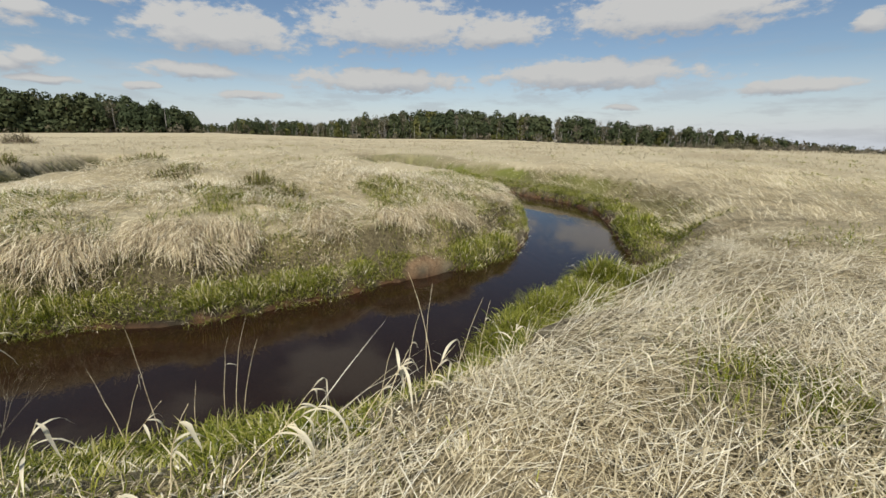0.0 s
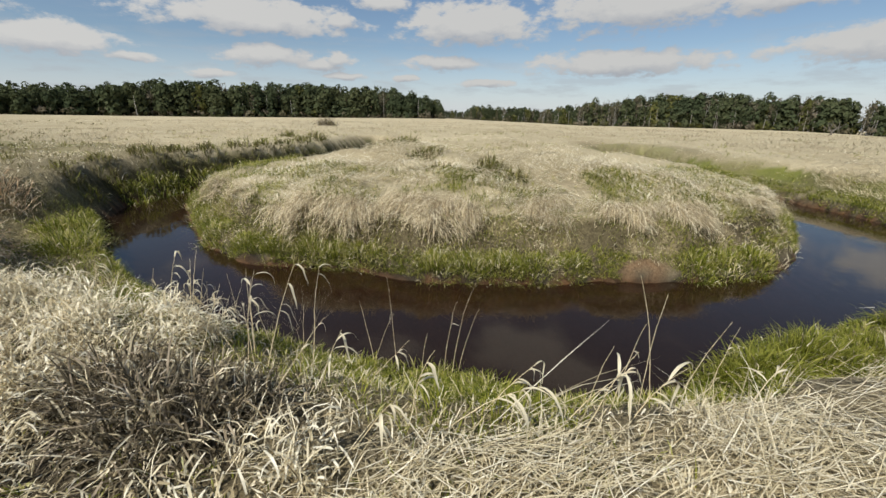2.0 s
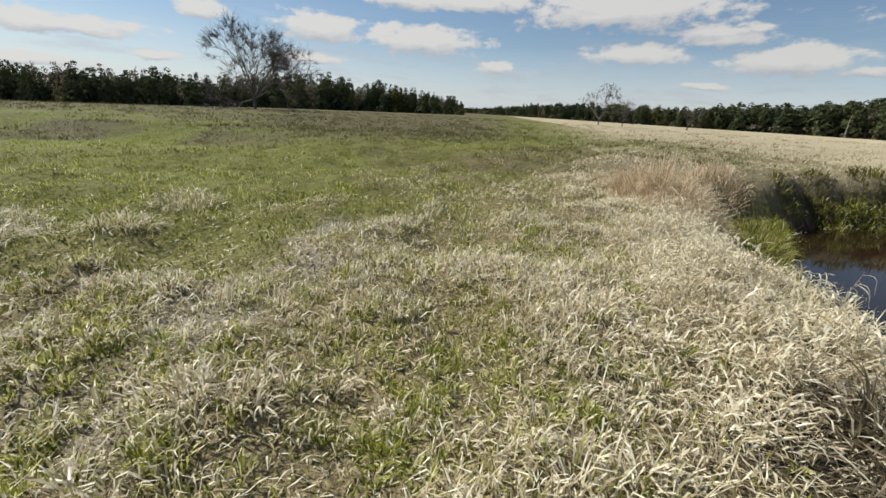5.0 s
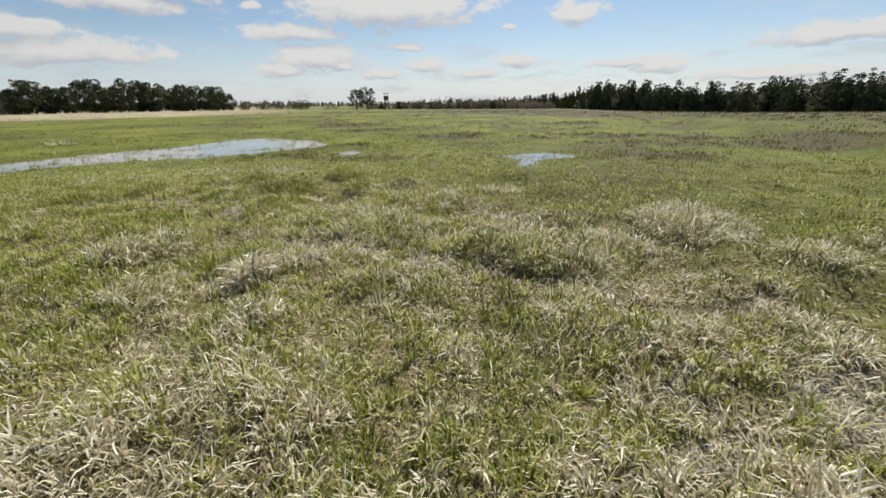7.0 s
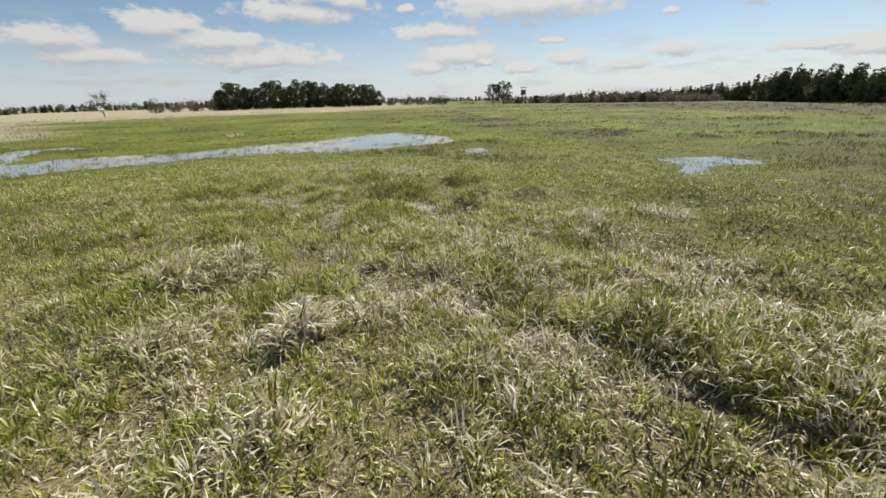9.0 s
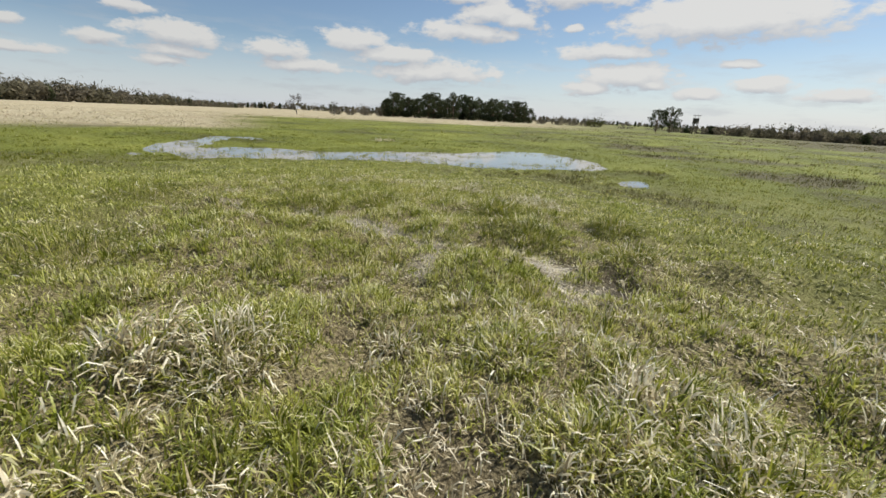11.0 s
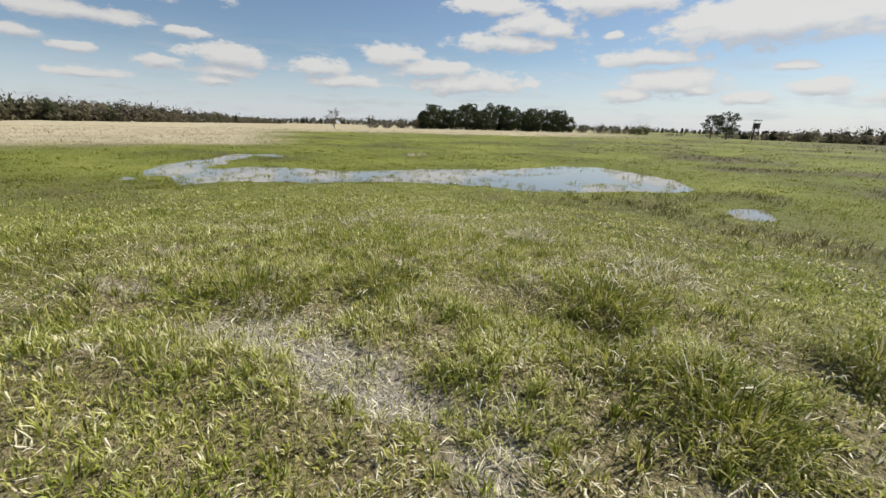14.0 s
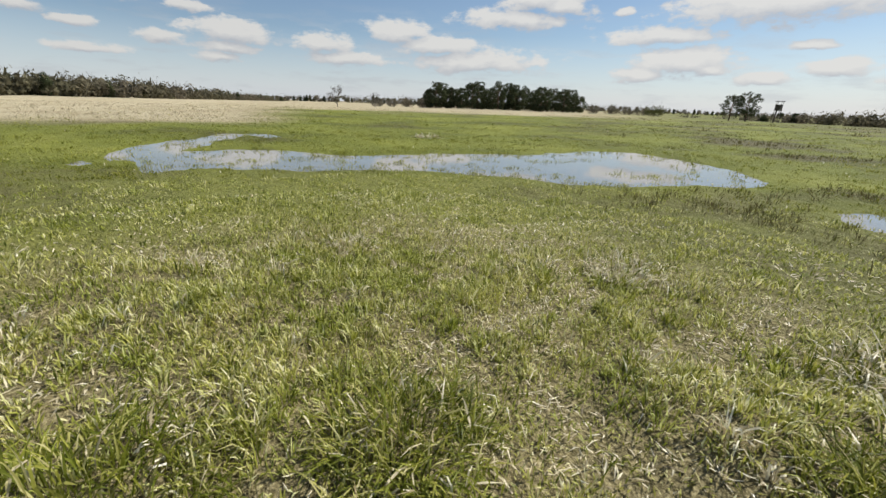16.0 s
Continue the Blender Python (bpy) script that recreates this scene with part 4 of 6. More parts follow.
# short tangle over the face of the spit
n = 20000
at, way = along(INNER_BANK[4:19], n)
nrm = np.stack([-way[:, 1], way[:, 0]], 1)
o = rng.uniform(0.15, 1.2, n)
px, py = at[:, 0] + nrm[:, 0] * o, at[:, 1] + nrm[:, 1] * o
z, d, spit, dp = land(px, py)
mixed_u = rng.random(n) + 1.6 * (vnoise(px, py + 2, 0.8, 3) - 0.5)
for kind, sel in (("hang", mixed_u < 0.42), ("lush", mixed_u >= 0.55)):
    k = np.where(sel & (d > 0.12) & (z < -0.12) & (sand_of(px, py) < 0.3))[0]
    chunks[kind].append(blade_arrays(np.stack([px, py, z], 1)[k], np.arctan2(-nrm[k, 1], -nrm[k, 0]) + rng.normal(0, 0.9, len(k)), rng.uniform(0.06, 0.20, len(k)), np.full(len(k), 0.0105), rng.uniform(20, 100, len(k)), rng.uniform(10, 80, len(k)), slim=True))
# green tufts along the crest above the hanging straw
n = 30000
at, way = along(INNER_BANK[4:19], n)
nrm = np.stack([-way[:, 1], way[:, 0]], 1)
o = rng.uniform(0.55, 3.2, n)
px, py = at[:, 0] + nrm[:, 0] * o, at[:, 1] + nrm[:, 1] * o
z, d, spit, dp = land(px, py)
k = np.where((d > 0.45) & (z > -0.35) & (vnoise(px, py + 8, 1.0, 3) + 0.2 * rng.random(n) > 0.61))[0]
chunks["lush"].append(blade_arrays(np.stack([px, py, z], 1)[k], rng.uniform(0, 6.28, len(k)), rng.uniform(0.10, 0.26, len(k)), np.full(len(k), 0.0105), rng.uniform(5, 65, len(k)), rng.uniform(10, 80, len(k)), slim=True))
# matted swathes of bleached straw over the crest of the spit
n = 38000
px, py = rng.uniform(-9.0, 3.5, n), rng.uniform(4.8, 13.0, n)
z, d, spit, dp = land(px, py)
lay = vnoise(px + 4, py * 1.3, 1.2, 3)
k = np.where(spit & (d > 0.8) & (d < 6.0) & (lay + 0.2 * rng.random(n) > 0.54))[0]
sweep = 6.28 * vnoise(px, py, 2.6, 2) * 1.5
chunks["pale"].append(blade_arrays(np.stack([px, py, z + rng.uniform(0.03, 0.16, n)], 1)[k], (sweep + rng.normal(0, 0.5, n))[k], rng.uniform(0.18, 0.42, n)[k], np.full(len(k), 0.011), rng.uniform(62, 95, n)[k], rng.uniform(0, 35, n)[k], slim=True))

# rank green growth down the faces of the banks
for line, n, part_of in ((INNER_BANK[4:19], 34000, (0.02, 0.95)), (OUTER_BANK[5:21], 30000, (0.02, 0.95))):
    at, way = along(line, n)
    side = 1 if line[0] == INNER_BANK[4] else -1
    nrm = np.stack([-way[:, 1], way[:, 0]], 1) * side
    o = rng.uniform(0, 1, n) ** 1.6 * part_of[1]
    px, py = at[:, 0] + nrm[:, 0] * o, at[:, 1] + nrm[:, 1] * o
    z, d, spit, dp = land(px, py)
    k = np.where((d > -0.03) & (z < -0.45 + 0.7 * (vnoise(px, py, 1.1, 2) - 0.5)) & (vnoise(px + 5, py, 0.6, 2) + 0.25 * rng.random(n) > 0.58) & (sand_of(px, py) < 0.3))[0]
    w = np.where(py[k] > 8.5, 0.016, 0.010 if side > 0 else 0.008)
    chunks["lush"].append(blade_arrays(np.stack([px[k], py[k], z[k] - 0.01], 1), np.arctan2(-nrm[k, 1], -nrm[k, 0]) + rng.normal(0, 1.0, len(k)), rng.uniform(0.06, 0.18, len(k)), w * np.ones(len(k)), rng.uniform(5, 60, len(k)), rng.uniform(20, 90, len(k))))

# swathes of laid straw on the levee in front of the stream
n = 66000
px, py = rng.uniform(-1.4, 6.5, n), rng.uniform(0.6, 6.0, n)
z, d, spit, dp = land(px, py)
k = np.where((d > 0.75) & (~spit) & (py < 0.9 + 0.9 * (px + 1.2)) & (vnoise(px, py, 0.55, 2) + 0.2 * rng.random(n) > 0.5))[0]
sweep = 0.6 + 3.14 * (rng.random(n) < 0.3) + 0.8 * (vnoise(px, py, 1.3, 2) - 0.5) * 3
hollow = np.exp(-(((px - 3.05) / 0.8) ** 2 + ((py - 3.45) / 0.3) ** 2)) + 0.6 * np.exp(-((px - 2.0) ** 2 + (py - 2.05) ** 2) / 0.3)
k = k[rng.random(len(k)) > 1.1 * hollow[k]]
fade = step(6.5, 4.2, px + 2.5 * (vnoise(px, py, 1.2, 3) - 0.5)) * step(0.6, 1.7, py + 1.6 * (vnoise(px, py, 1.2, 3) - 0.5))
k = k[rng.random(len(k)) < fade[k]]
ka, k = k[: int(len(k) * 0.72)], k[int(len(k) * 0.72):]
chunks["straw"].append(blade_arrays(np.stack([px, py, z + rng.uniform(0.0, 0.12, n)], 1)[k], (sweep + rng.normal(0, 0.65, n))[k], rng.uniform(0.22, 0.62, n)[k], np.full(len(k), 0.0042), rng.uniform(70, 95, n)[k], rng.uniform(-5, 22, n)[k]))
chunks["pale"].append(blade_arrays(np.stack([px, py, z + rng.uniform(0.02, 0.14, n)], 1)[ka], (sweep + rng.normal(0, 0.8, n))[ka], rng.uniform(0.06, 0.26, n)[ka], rng.uniform(0.0035, 0.0075, n)[ka], rng.uniform(74, 98, n)[ka], rng.uniform(-22, 30, n)[ka]))
# long laid stalks over the levee
n = 1500
px, py = rng.uniform(-0.6, 4.6, n), rng.uniform(0.7, 4.4, n)
z, d, spit, dp = land(px, py)
k = np.where((d > 1.0) & ~spit & (vnoise(px + 6, py, 0.9, 2) + 0.3 * rng.random(n) > 0.58))[0]
m = len(k)
chunks["pale"].append(blade_arrays(np.stack([px[k], py[k], z[k] + rng.uniform(0.04, 0.14, m)], 1), 0.62 + rng.normal(0, 0.32, m), rng.uniform(0.5, 1.1, m), rng.uniform(0.0035, 0.0055, m), rng.uniform(72, 90, m), rng.uniform(2, 18, m)))
# laid straw on the far shoulder of the bend
n = 34000
px, py = rng.uniform(4.5, 15.0, n), rng.uniform(7.0, 20.0, n)
z, d, spit, dp = land(px, py)
k = np.where((d > 1.0) & ~spit & (vnoise(px, py, 1.1, 3) + 0.25 * rng.random(n) > 0.52))[0]
sweep = 2.4 + 3.0 * (vnoise(px, py, 2.4, 2) - 0.5)
chunks["straw"].append(blade_arrays(np.stack([px, py, z + rng.uniform(0.0, 0.15, n)], 1)[k], (sweep + rng.normal(0, 0.5, n))[k], rng.uniform(0.2, 0.46, n)[k], np.full(len(k), 0.009), rng.uniform(50, 90, n)[k], rng.uniform(-5, 30, n)[k], slim=True))
# broad bleached leaves of collapsed plants on the crest of the near bank
n = 1500
cx, cy = rng.uniform(-9.0, -1.0, n), rng.uniform(-1.2, 2.1, n)
zc, dc, sc, pc = land(cx, cy)
rank = step(3.1, 1.9, dc)
keep = (dc > 0.9 + 1.0 * step(-3.1, -2.3, cx)) & (dc < 3.3) & (zc > -0.22) & (np.hypot(cx + 1.95, (cy - 0.7) * 1.2) + 0.3 * rng.random(n) > 0.80) & (vnoise(cx, cy, 0.6, 2) + 0.35 * rng.random(n) > 0.86 - 0.32 * rank)
k0 = np.where(keep)[0]
each = 34
m = len(k0) * each
tall = np.repeat(rng.uniform(0.35, 1.15, len(k0)) * (0.3 + 0.7 * rank[k0]), each)
a, q = rng.uniform(0, 6.28, m), np.sqrt(rng.random(m))
px, py = np.repeat(cx[k0], each) + 0.12 * q * np.cos(a), np.repeat(cy[k0], each) + 0.12 * q * np.sin(a)
z = land(px, py)[0] + 0.30 * tall * rng.random(m)
fall = np.repeat(rng.uniform(0, 6.28, len(k0)), each)
chunks["pale"].append(blade_arrays(np.stack([px, py, z], 1), np.where(rng.random(m) < 0.45, fall + rng.normal(0, 0.7, m), a), rng.uniform(0.06, 0.19, m) * (0.6 + 0.4 * tall), rng.uniform(0.0055, 0.015, m), rng.uniform(25, 100, m), rng.uniform(25, 110, m), curl=True))
m = len(k0) * 7
a = rng.uniform(0, 6.28, m)
px, py = np.repeat(cx[k0], 7) + rng.normal(0, 0.07, m), np.repeat(cy[k0], 7) + rng.normal(0, 0.07, m)
chunks["straw"].append(blade_arrays(np.stack([px, py, land(px, py)[0]], 1), a, rng.uniform(0.18, 0.42, m) * (0.4 + 0.6 * np.repeat(rank[k0], 7)), np.full(m, 0.0055), rng.uniform(10, 65, m), rng.uniform(0, 50, m)))

# matted thatch between the tufts of the marsh, with short living blades where the turf is green
for r0, r1, dens_m2, width in ((0, 1.5, 1700, 0.0080), (1.5, 3.4, 1000, 0.0105), (3.4, 6.4, 330, 0.018)):
    n = int((11 + 2 * r1) * (8.4 + 2 * r1) * dens_m2)
    px, py = rng.uniform(-3.5 - r1, 7.5 + r1, n), rng.uniform(-7.8 - r1, 0.6 + r1, n)
    dw = line_distance(px, py, TRODDEN)
    px, py = px[(dw >= r0) & (dw < r1)], py[(dw >= r0) & (dw < r1)]
    z, d, spit, dp = land(px, py)
    bare, rut = bare_of(px, py)
    n = len(px)
    g, f = cover_of(px, py, d, spit, dp, z)[:2]
    hum = 0.5 * vnoise(px, py, 0.75, 2) + 0.5 * vnoise(px, py, 0.35, 2)
    k = np.where((d > 2.2) & (f < 0.5) & (rng.random(n) > 0.8 * bare) & (rng.random(n) < 0.45 + 0.9 * step(0.56, 0.42, hum)))[0]
    fresh = step(1.4, 3.6, px[k] - 0.25 * (py[k] + 6)) * (d[k] > 6)
    living = rng.random(len(k)) < np.maximum(g[k], fresh) * (0.46 + 0.9 * step(0.38, 0.54, hum[k]))
    dry_u = rng.random(len(k)) + 0.8 * (vnoise(px[k] + 3, py[k], 0.4, 2) - 0.5)
    dark = rng.random(len(k)) < step(3.0, -2.0, px[k] + 0.3 * (py[k] + 5))
    for mat_name, sel, lo, hi, t0, t1 in (("green", living & ~dark, 0.03, 0.08, 5, 60), ("lush", living & dark, 0.03, 0.08, 5, 60), ("pale", ~living & (dry_u < 0.5), 0.03, 0.11, 55, 96), ("straw", ~living & (dry_u >= 0.5), 0.03, 0.12, 62, 98)):
        q = k[sel]
        chunks[mat_name].append(blade_arrays(np.stack([px, py, z - 0.002], 1)[q], rng.uniform(0, 6.28, len(q)), rng.uniform(lo, hi, len(q)), np.full(len(q), width), rng.uniform(t0, t1, len(q)), rng.uniform(-20, 50, len(q)), slim=True))

# tufts, living and bleached, along the way through the marsh: kind, per square metre, blades, radius, length, width, bend, threshold
for kind, per_m2, each, rad, lo, hi, w, bend, least in (("green", 62, 20, 0.040, 0.045, 0.115, 0.0088, 60, 0.46), ("pale", 8, 20, 0.045, 0.07, 0.17, 0.0095, 125, 0.60), ("pale", 9, 40, 0.085, 0.08, 0.17, 0.0095, 140, 0.615), ("lush", 4, 30, 0.05, 0.08, 0.19, 0.0085, 60, 0.64)):
    n = int(17 * 14.4 * per_m2)
    cx, cy = rng.uniform(-6.5, 10.5, n), rng.uniform(-10.8, 3.6, n)
    dw, (zc, dc, sc, pc) = line_distance(cx, cy, TRODDEN), land(cx, cy)
    gc, fc = cover_of(cx, cy, dc, sc, pc, zc)[:2]
    hum = 0.5 * vnoise(cx, cy, 0.75, 2) + 0.5 * vnoise(cx, cy, 0.35, 2)
    keep = (dw < (2.5 if per_m2 > 30 else 3.2)) & (dc > 2.4) & (fc < 0.5) & (vnoise(cx + (0 if kind == "green" else 13 + 40 * rad), cy, 1.1, 2) + 0.3 * rng.random(n) + 0.5 * (hum - 0.5) > least) & (bare_of(cx, cy)[0] < 0.4)
    if kind != "pale":
        keep &= rng.random(n) < 0.12 + gc
    else:
        keep &= rng.random(n) > 0.8 * step(1.4, 3.6, cx - 0.25 * (cy + 6))
    if kind == "pale" and rad > 0.06:
        keep &= rng.random(n) < 0.15 + 0.85 * step(-7.6, -6.4, cy) * step(5.5, 4.0, cx)
    k = np.where(keep)[0]
    size_k = np.repeat(rng.uniform(0.55, 1.35, len(k)), each)
    droop_az = np.repeat(rng.uniform(0, 6.28, len(k)), each)
    m = len(k) * each
    a, q = rng.uniform(0, 6.28, m), np.sqrt(rng.random(m))
    px, py = np.repeat(cx[k], each) + rad * size_k * q * np.cos(a), np.repeat(cy[k], each) + rad * size_k * q * np.sin(a)
    az = np.where(rng.random(m) < 0.5, droop_az + rng.normal(0, 0.6, m), a + rng.normal(0, 0.5, m)) if rad > 0.06 else a + rng.normal(0, 0.5, m)
    chunks[kind].append(blade_arrays(np.stack([px, py, land(px, py)[0] - 0.01], 1), az, rng.uniform(lo, hi, m) * size_k, rng.uniform(0.7, 1.3, m) * w, 30 * q + rng.normal(0, 9, m), rng.uniform(5, bend, m), slim=kind == "green", curl=kind == "pale"))
blade_object("green_grass", chunks["green"], M_GREEN, "short fresh green meadow grass with yellowed tips")
blade_object("marsh_grass", chunks["marsh"], M_MARSH, "even green grass of the open marsh")
blade_object("bank_grass", chunks["lush"], M_LUSH, "lush green grass along the stream banks")
blade_object("dry_straw", chunks["straw"], M_STRAW, "flattened dry straw-coloured grass")
blade_object("hanging_straw", chunks["hang"], M_HANG, "mops of dead straw hanging over the cut stream bank")
blade_object("bleached_leaves", chunks["pale"], M_PALE, "curled bleached leaves of dead reed grass")
blade_object("reed_field", chunks["field"], M_FIELD, "standing tan reeds of the open field", "reeds")
blade_object("sedge", chunks["sedge"], M_SEDGE, "brown tufted sedge in the marsh", "sedge")

# ---- trees ----


def tri_soup(centres, size, flatness=0.5):
    """Small ragged leaf clumps: one triangle each, turned at random."""
    n = len(centres)
    v = rng.normal(size=(n, 3, 3))
    v /= np.linalg.norm(v, axis=2, keepdims=True)
    v[:, :, 2] *= flatness
    return centres[:, None, :] + v * (size if np.isscalar(size) else size[:, None, None])


def limb(p0, p1, r0, r1, sides=5):
    """A tapered tube."""
    ax = np.array(p1, float) - p0
    ax /= np.linalg.norm(ax) + 1e-9
    a = np.cross(ax, [0.3, 0.5, 0.8])
    a /= np.linalg.norm(a)
    b = np.cross(ax, a)
    t = np.arange(sides) * 2 * np.pi / sides
    ring = np.cos(t)[:, None] * a + np.sin(t)[:, None] * b
    v = np.concatenate([p0 + ring * r0, p1 + ring * r1])
    k = np.arange(sides)
    return v, np.stack([k, (k + 1) % sides, (k + 1) % sides + sides, k + sides], 1)


def join(parts):
    vs, qs, o = [], [], 0
    for v, q in parts:
        vs.append(v)
        qs.append(q + o)
        o += len(v)
    return np.concatenate(vs), np.concatenate(qs)


def clumps(centres, radii, per, share=0.62, squash=0.8):
    """Ragged leaf clumps: small triangles lying on the skin of each lump, more of them on top."""
    n = len(centres) * per
    c, r = np.repeat(np.asarray(centres, float), per, 0), np.repeat(np.asarray(radii, float), per)[:, None]
    d = rng.normal(size=(n, 3))
    d[:, 2] = d[:, 2] * 0.9 + 0.35
    d /= np.linalg.norm(d, axis=1, keepdims=True)
    out = d + rng.normal(0, 0.30, (n, 3))
    out /= np.linalg.norm(out, axis=1, keepdims=True)
    a = np.cross(out, np.array([0.31, 0.52, 0.79]))
    a /= np.linalg.norm(a, axis=1, keepdims=True) + 1e-9
    b = np.cross(out, a)
    at = c + d * r * rng.uniform(0.72, 1.08, (n, 1)) * np.array([1, 1, squash])
    t0 = rng.uniform(0, 6.28, n)
    tri = []
    for k in range(3):
        t = t0 + k * 2.09 + rng.uniform(-0.4, 0.4, n)
        tri.append(at + r * share * rng.uniform(0.6, 1.25, (n, 1)) * (np.cos(t)[:, None] * a + np.sin(t)[:, None] * b))
    return np.stack(tri, 1)


def forest(name, spec, mats, label, depth=3, gap=2.0, kinds=(0.8, 0.2), scrub=False, cone=False, olive=0.0, stems_shown=0.0):
    """A belt of trees. spec: rows of yaw, distance, height; kinds: shares of pine and of bare broadleaf trees; olive: share of budding crowns; stems_shown: share of pale trunks before the front."""
    yaw, dist, high = np.array(spec, float).T
    leaves, twigs, trunks, stems, budding = [], [], [], [], []
    for row in range(depth):
        a = yaw[0]
        while a < yaw[-1]:
            r = np.interp(a, yaw, dist) + row * 7 + rng.uniform(-3, 3)
            stand_h = np.interp(a, yaw, high)
            h = stand_h * rng.uniform(0.72, 1.10) * (1.05 if row else 0.95)
            x, y = -math.sin(radians(a)) * r, math.cos(radians(a)) * r
            kind = rng.random()
            base = np.array([x, y, float(far_z(np.array(x), np.array(y))) * max(1, r / 260) - 0.3])
            if kind < kinds[0]:
                k = 10 if row == 0 else 8
                w = max(h, 5) * (rng.uniform(0.16, 0.30) if cone else rng.uniform(0.17, 0.25))
                tz = np.minimum(np.linspace(0.10 if row == 0 else 0.16, 0.93, k) + rng.normal(0, 0.02, k), 0.94)
                wide = w * (1.12 - tz) ** 0.75 if cone else w * np.sqrt(np.clip(1.05 - np.maximum(2 * tz - 1.0, 0) ** 2.2, 0.08, 1))
                t, q = rng.uniform(0, 6.28, k), 0.7 * np.sqrt(rng.random(k)) * np.where(tz > 0.7, 0.45, 1)
                c = base + np.stack([wide * q * np.cos(t), wide * q * np.sin(t), h * tz], 1)
                soup = clumps(c, np.maximum(wide * rng.uniform(0.75, 1.1, k), 0.10 * h * (1.15 - tz)), 40 if row == 0 else 30, 0.36)
                if row == depth - 1:
                    back = base + np.stack([rng.normal(0, 0.05 * h, 3), rng.normal(0, 0.05 * h, 3), h * np.array([0.18, 0.42, 0.62])], 1)
                    soup = np.concatenate([soup, clumps(back, h * np.array([0.18, 0.19, 0.16]), 16, 0.8)])
                (budding if rng.random() < olive else leaves).append(soup)
                stems.append(limb(base, base + [0, 0, h * 0.8], h * 0.012, h * 0.004, 4))
            elif scrub:
                k = 5
                t, q = rng.uniform(0, 6.28, k), h * 0.55 * np.sqrt(rng.random(k))
                c = base + np.stack([q * np.cos(t), q * np.sin(t), h * rng.uniform(0.15, 0.72, k)], 1)
                twigs.append(clumps(c, h * rng.uniform(0.16, 0.34, k), 16, 0.5, 1.1))
                v = tri_soup(base + np.stack([q * np.cos(t), q * np.sin(t), h * rng.uniform(0.55, 0.9, k)], 1).repeat(5, 0) + rng.normal(0, 0.12 * h, (k * 5, 3)), rng.uniform(0.10, 0.22, k * 5) * h, 2.0)
                v[:, 2] = v[:, 1] + (v[:, 2] - v[:, 1]) * 0.2
                twigs.append(v)
            else:
                m = 120
                tz = rng.random(m)
                rad = h * 0.17 * np.sqrt(rng.random(m)) * np.sin(np.pi * np.clip(0.2 + 0.75 * tz, 0, 1))
                t = rng.uniform(0, 6.28, m)
                c = base + np.stack([rad * np.cos(t), rad * np.sin(t), h * (0.28 + 0.66 * tz)], 1)
                v = tri_soup(c, rng.uniform(0.5, 1.2, m) * max(h, 6) / 14, 1.7)
                v[:, 2] = v[:, 1] + (v[:, 2] - v[:, 1]) * 0.25
                twigs.append(v)
                kk = 4
                tz = rng.uniform(0.35, 0.85, kk)
                c = base + np.stack([rng.normal(0, 0.06 * h, kk), rng.normal(0, 0.06 * h, kk), h * tz], 1)
                twigs.append(clumps(c, h * rng.uniform(0.06, 0.12, kk), 14, 0.5, 1.5))
                trunks.append(limb(base, base + [rng.uniform(-0.4, 0.4), 0, h * 0.72], h * 0.011, h * 0.003, 4))
            if row == 0 and rng.random() < stems_shown:
                for _ in range(2):
                    off = np.array([rng.uniform(-2.5, 2.5), rng.uniform(-3.0, -1.0), 0.0])
                    hs = stand_h * rng.uniform(0.45, 0.8)
                    trunks.append(limb(base + off, base + off + [rng.normal(0, 0.3), 0, hs], 0.13, 0.05, 4))
            if row < 2 and rng.random() < 0.9:
                k = 3
                hs = rng.uniform(1.2, 4.2) * min(1, h / 9)
                c = base + np.stack([rng.uniform(-2.2, 2.2, k), rng.uniform(-4, -1, k), hs * rng.uniform(0.25, 0.8, k)], 1)
                (budding if rng.random() < 0.12 + olive else twigs).append(clumps(c, hs * rng.uniform(0.3, 0.55, k), 14, 0.5, 1.1))
            a += math.degrees(gap * rng.uniform(0.6, 1.4) / r)
    root = new(name)
    for part_name, soup, mat in (("crowns", leaves, mats[0]), ("twigs", twigs, mats[1]), ("budding_crowns", budding, M_OLIVE)):
        if soup:
            v = np.concatenate(soup)
            mesh_object(part_name, v.reshape(-1, 3), None, np.arange(len(v) * 3).reshape(-1, 3), mat, root)
    for part_name, tubes, mat in (("trunks", trunks, mats[2]), ("pine_trunks", stems, M_PINEBARK)):
        if tubes:
            v, q = join(tubes)
            mesh_object(part_name, v, q, None, mat, root)
    return tagged(root, label, "forest", kind="stuff")


forest("pine_forest", [(30.2, 250, 9), (31.5, 250, 11), (33, 250, 13.5), (38, 250, 16), (42, 250, 17), (53, 250, 16.5), (63, 252, 16), (69, 255, 13.5), (76, 258, 12), (82, 260, 10), (91, 265, 10), (99, 275, 7.5), (107, 300, 3.5)], (M_NEEDLE, M_BRUSH, M_BIRCH), "dark pine forest beyond the reed field", gap=2.2, kinds=(0.9, 0.1), olive=0.02, stems_shown=0.10)
forest("mixed_forest", [(-14.2, 260, 14), (-10, 262, 15.5), (-1, 265, 17), (8, 262, 15.5), (12, 262, 13), (14.5, 275, 10), (17, 290, 9), (22, 285, 9.5), (26, 285, 8.5), (27.5, 300, 5.5), (30.5, 320, 6)], (M_NEEDLE, M_BRUSH, M_BIRCH), "mixed pine and birch wood beyond the field", kinds=(0.62, 0.38), olive=0.16, stems_shown=0.35)
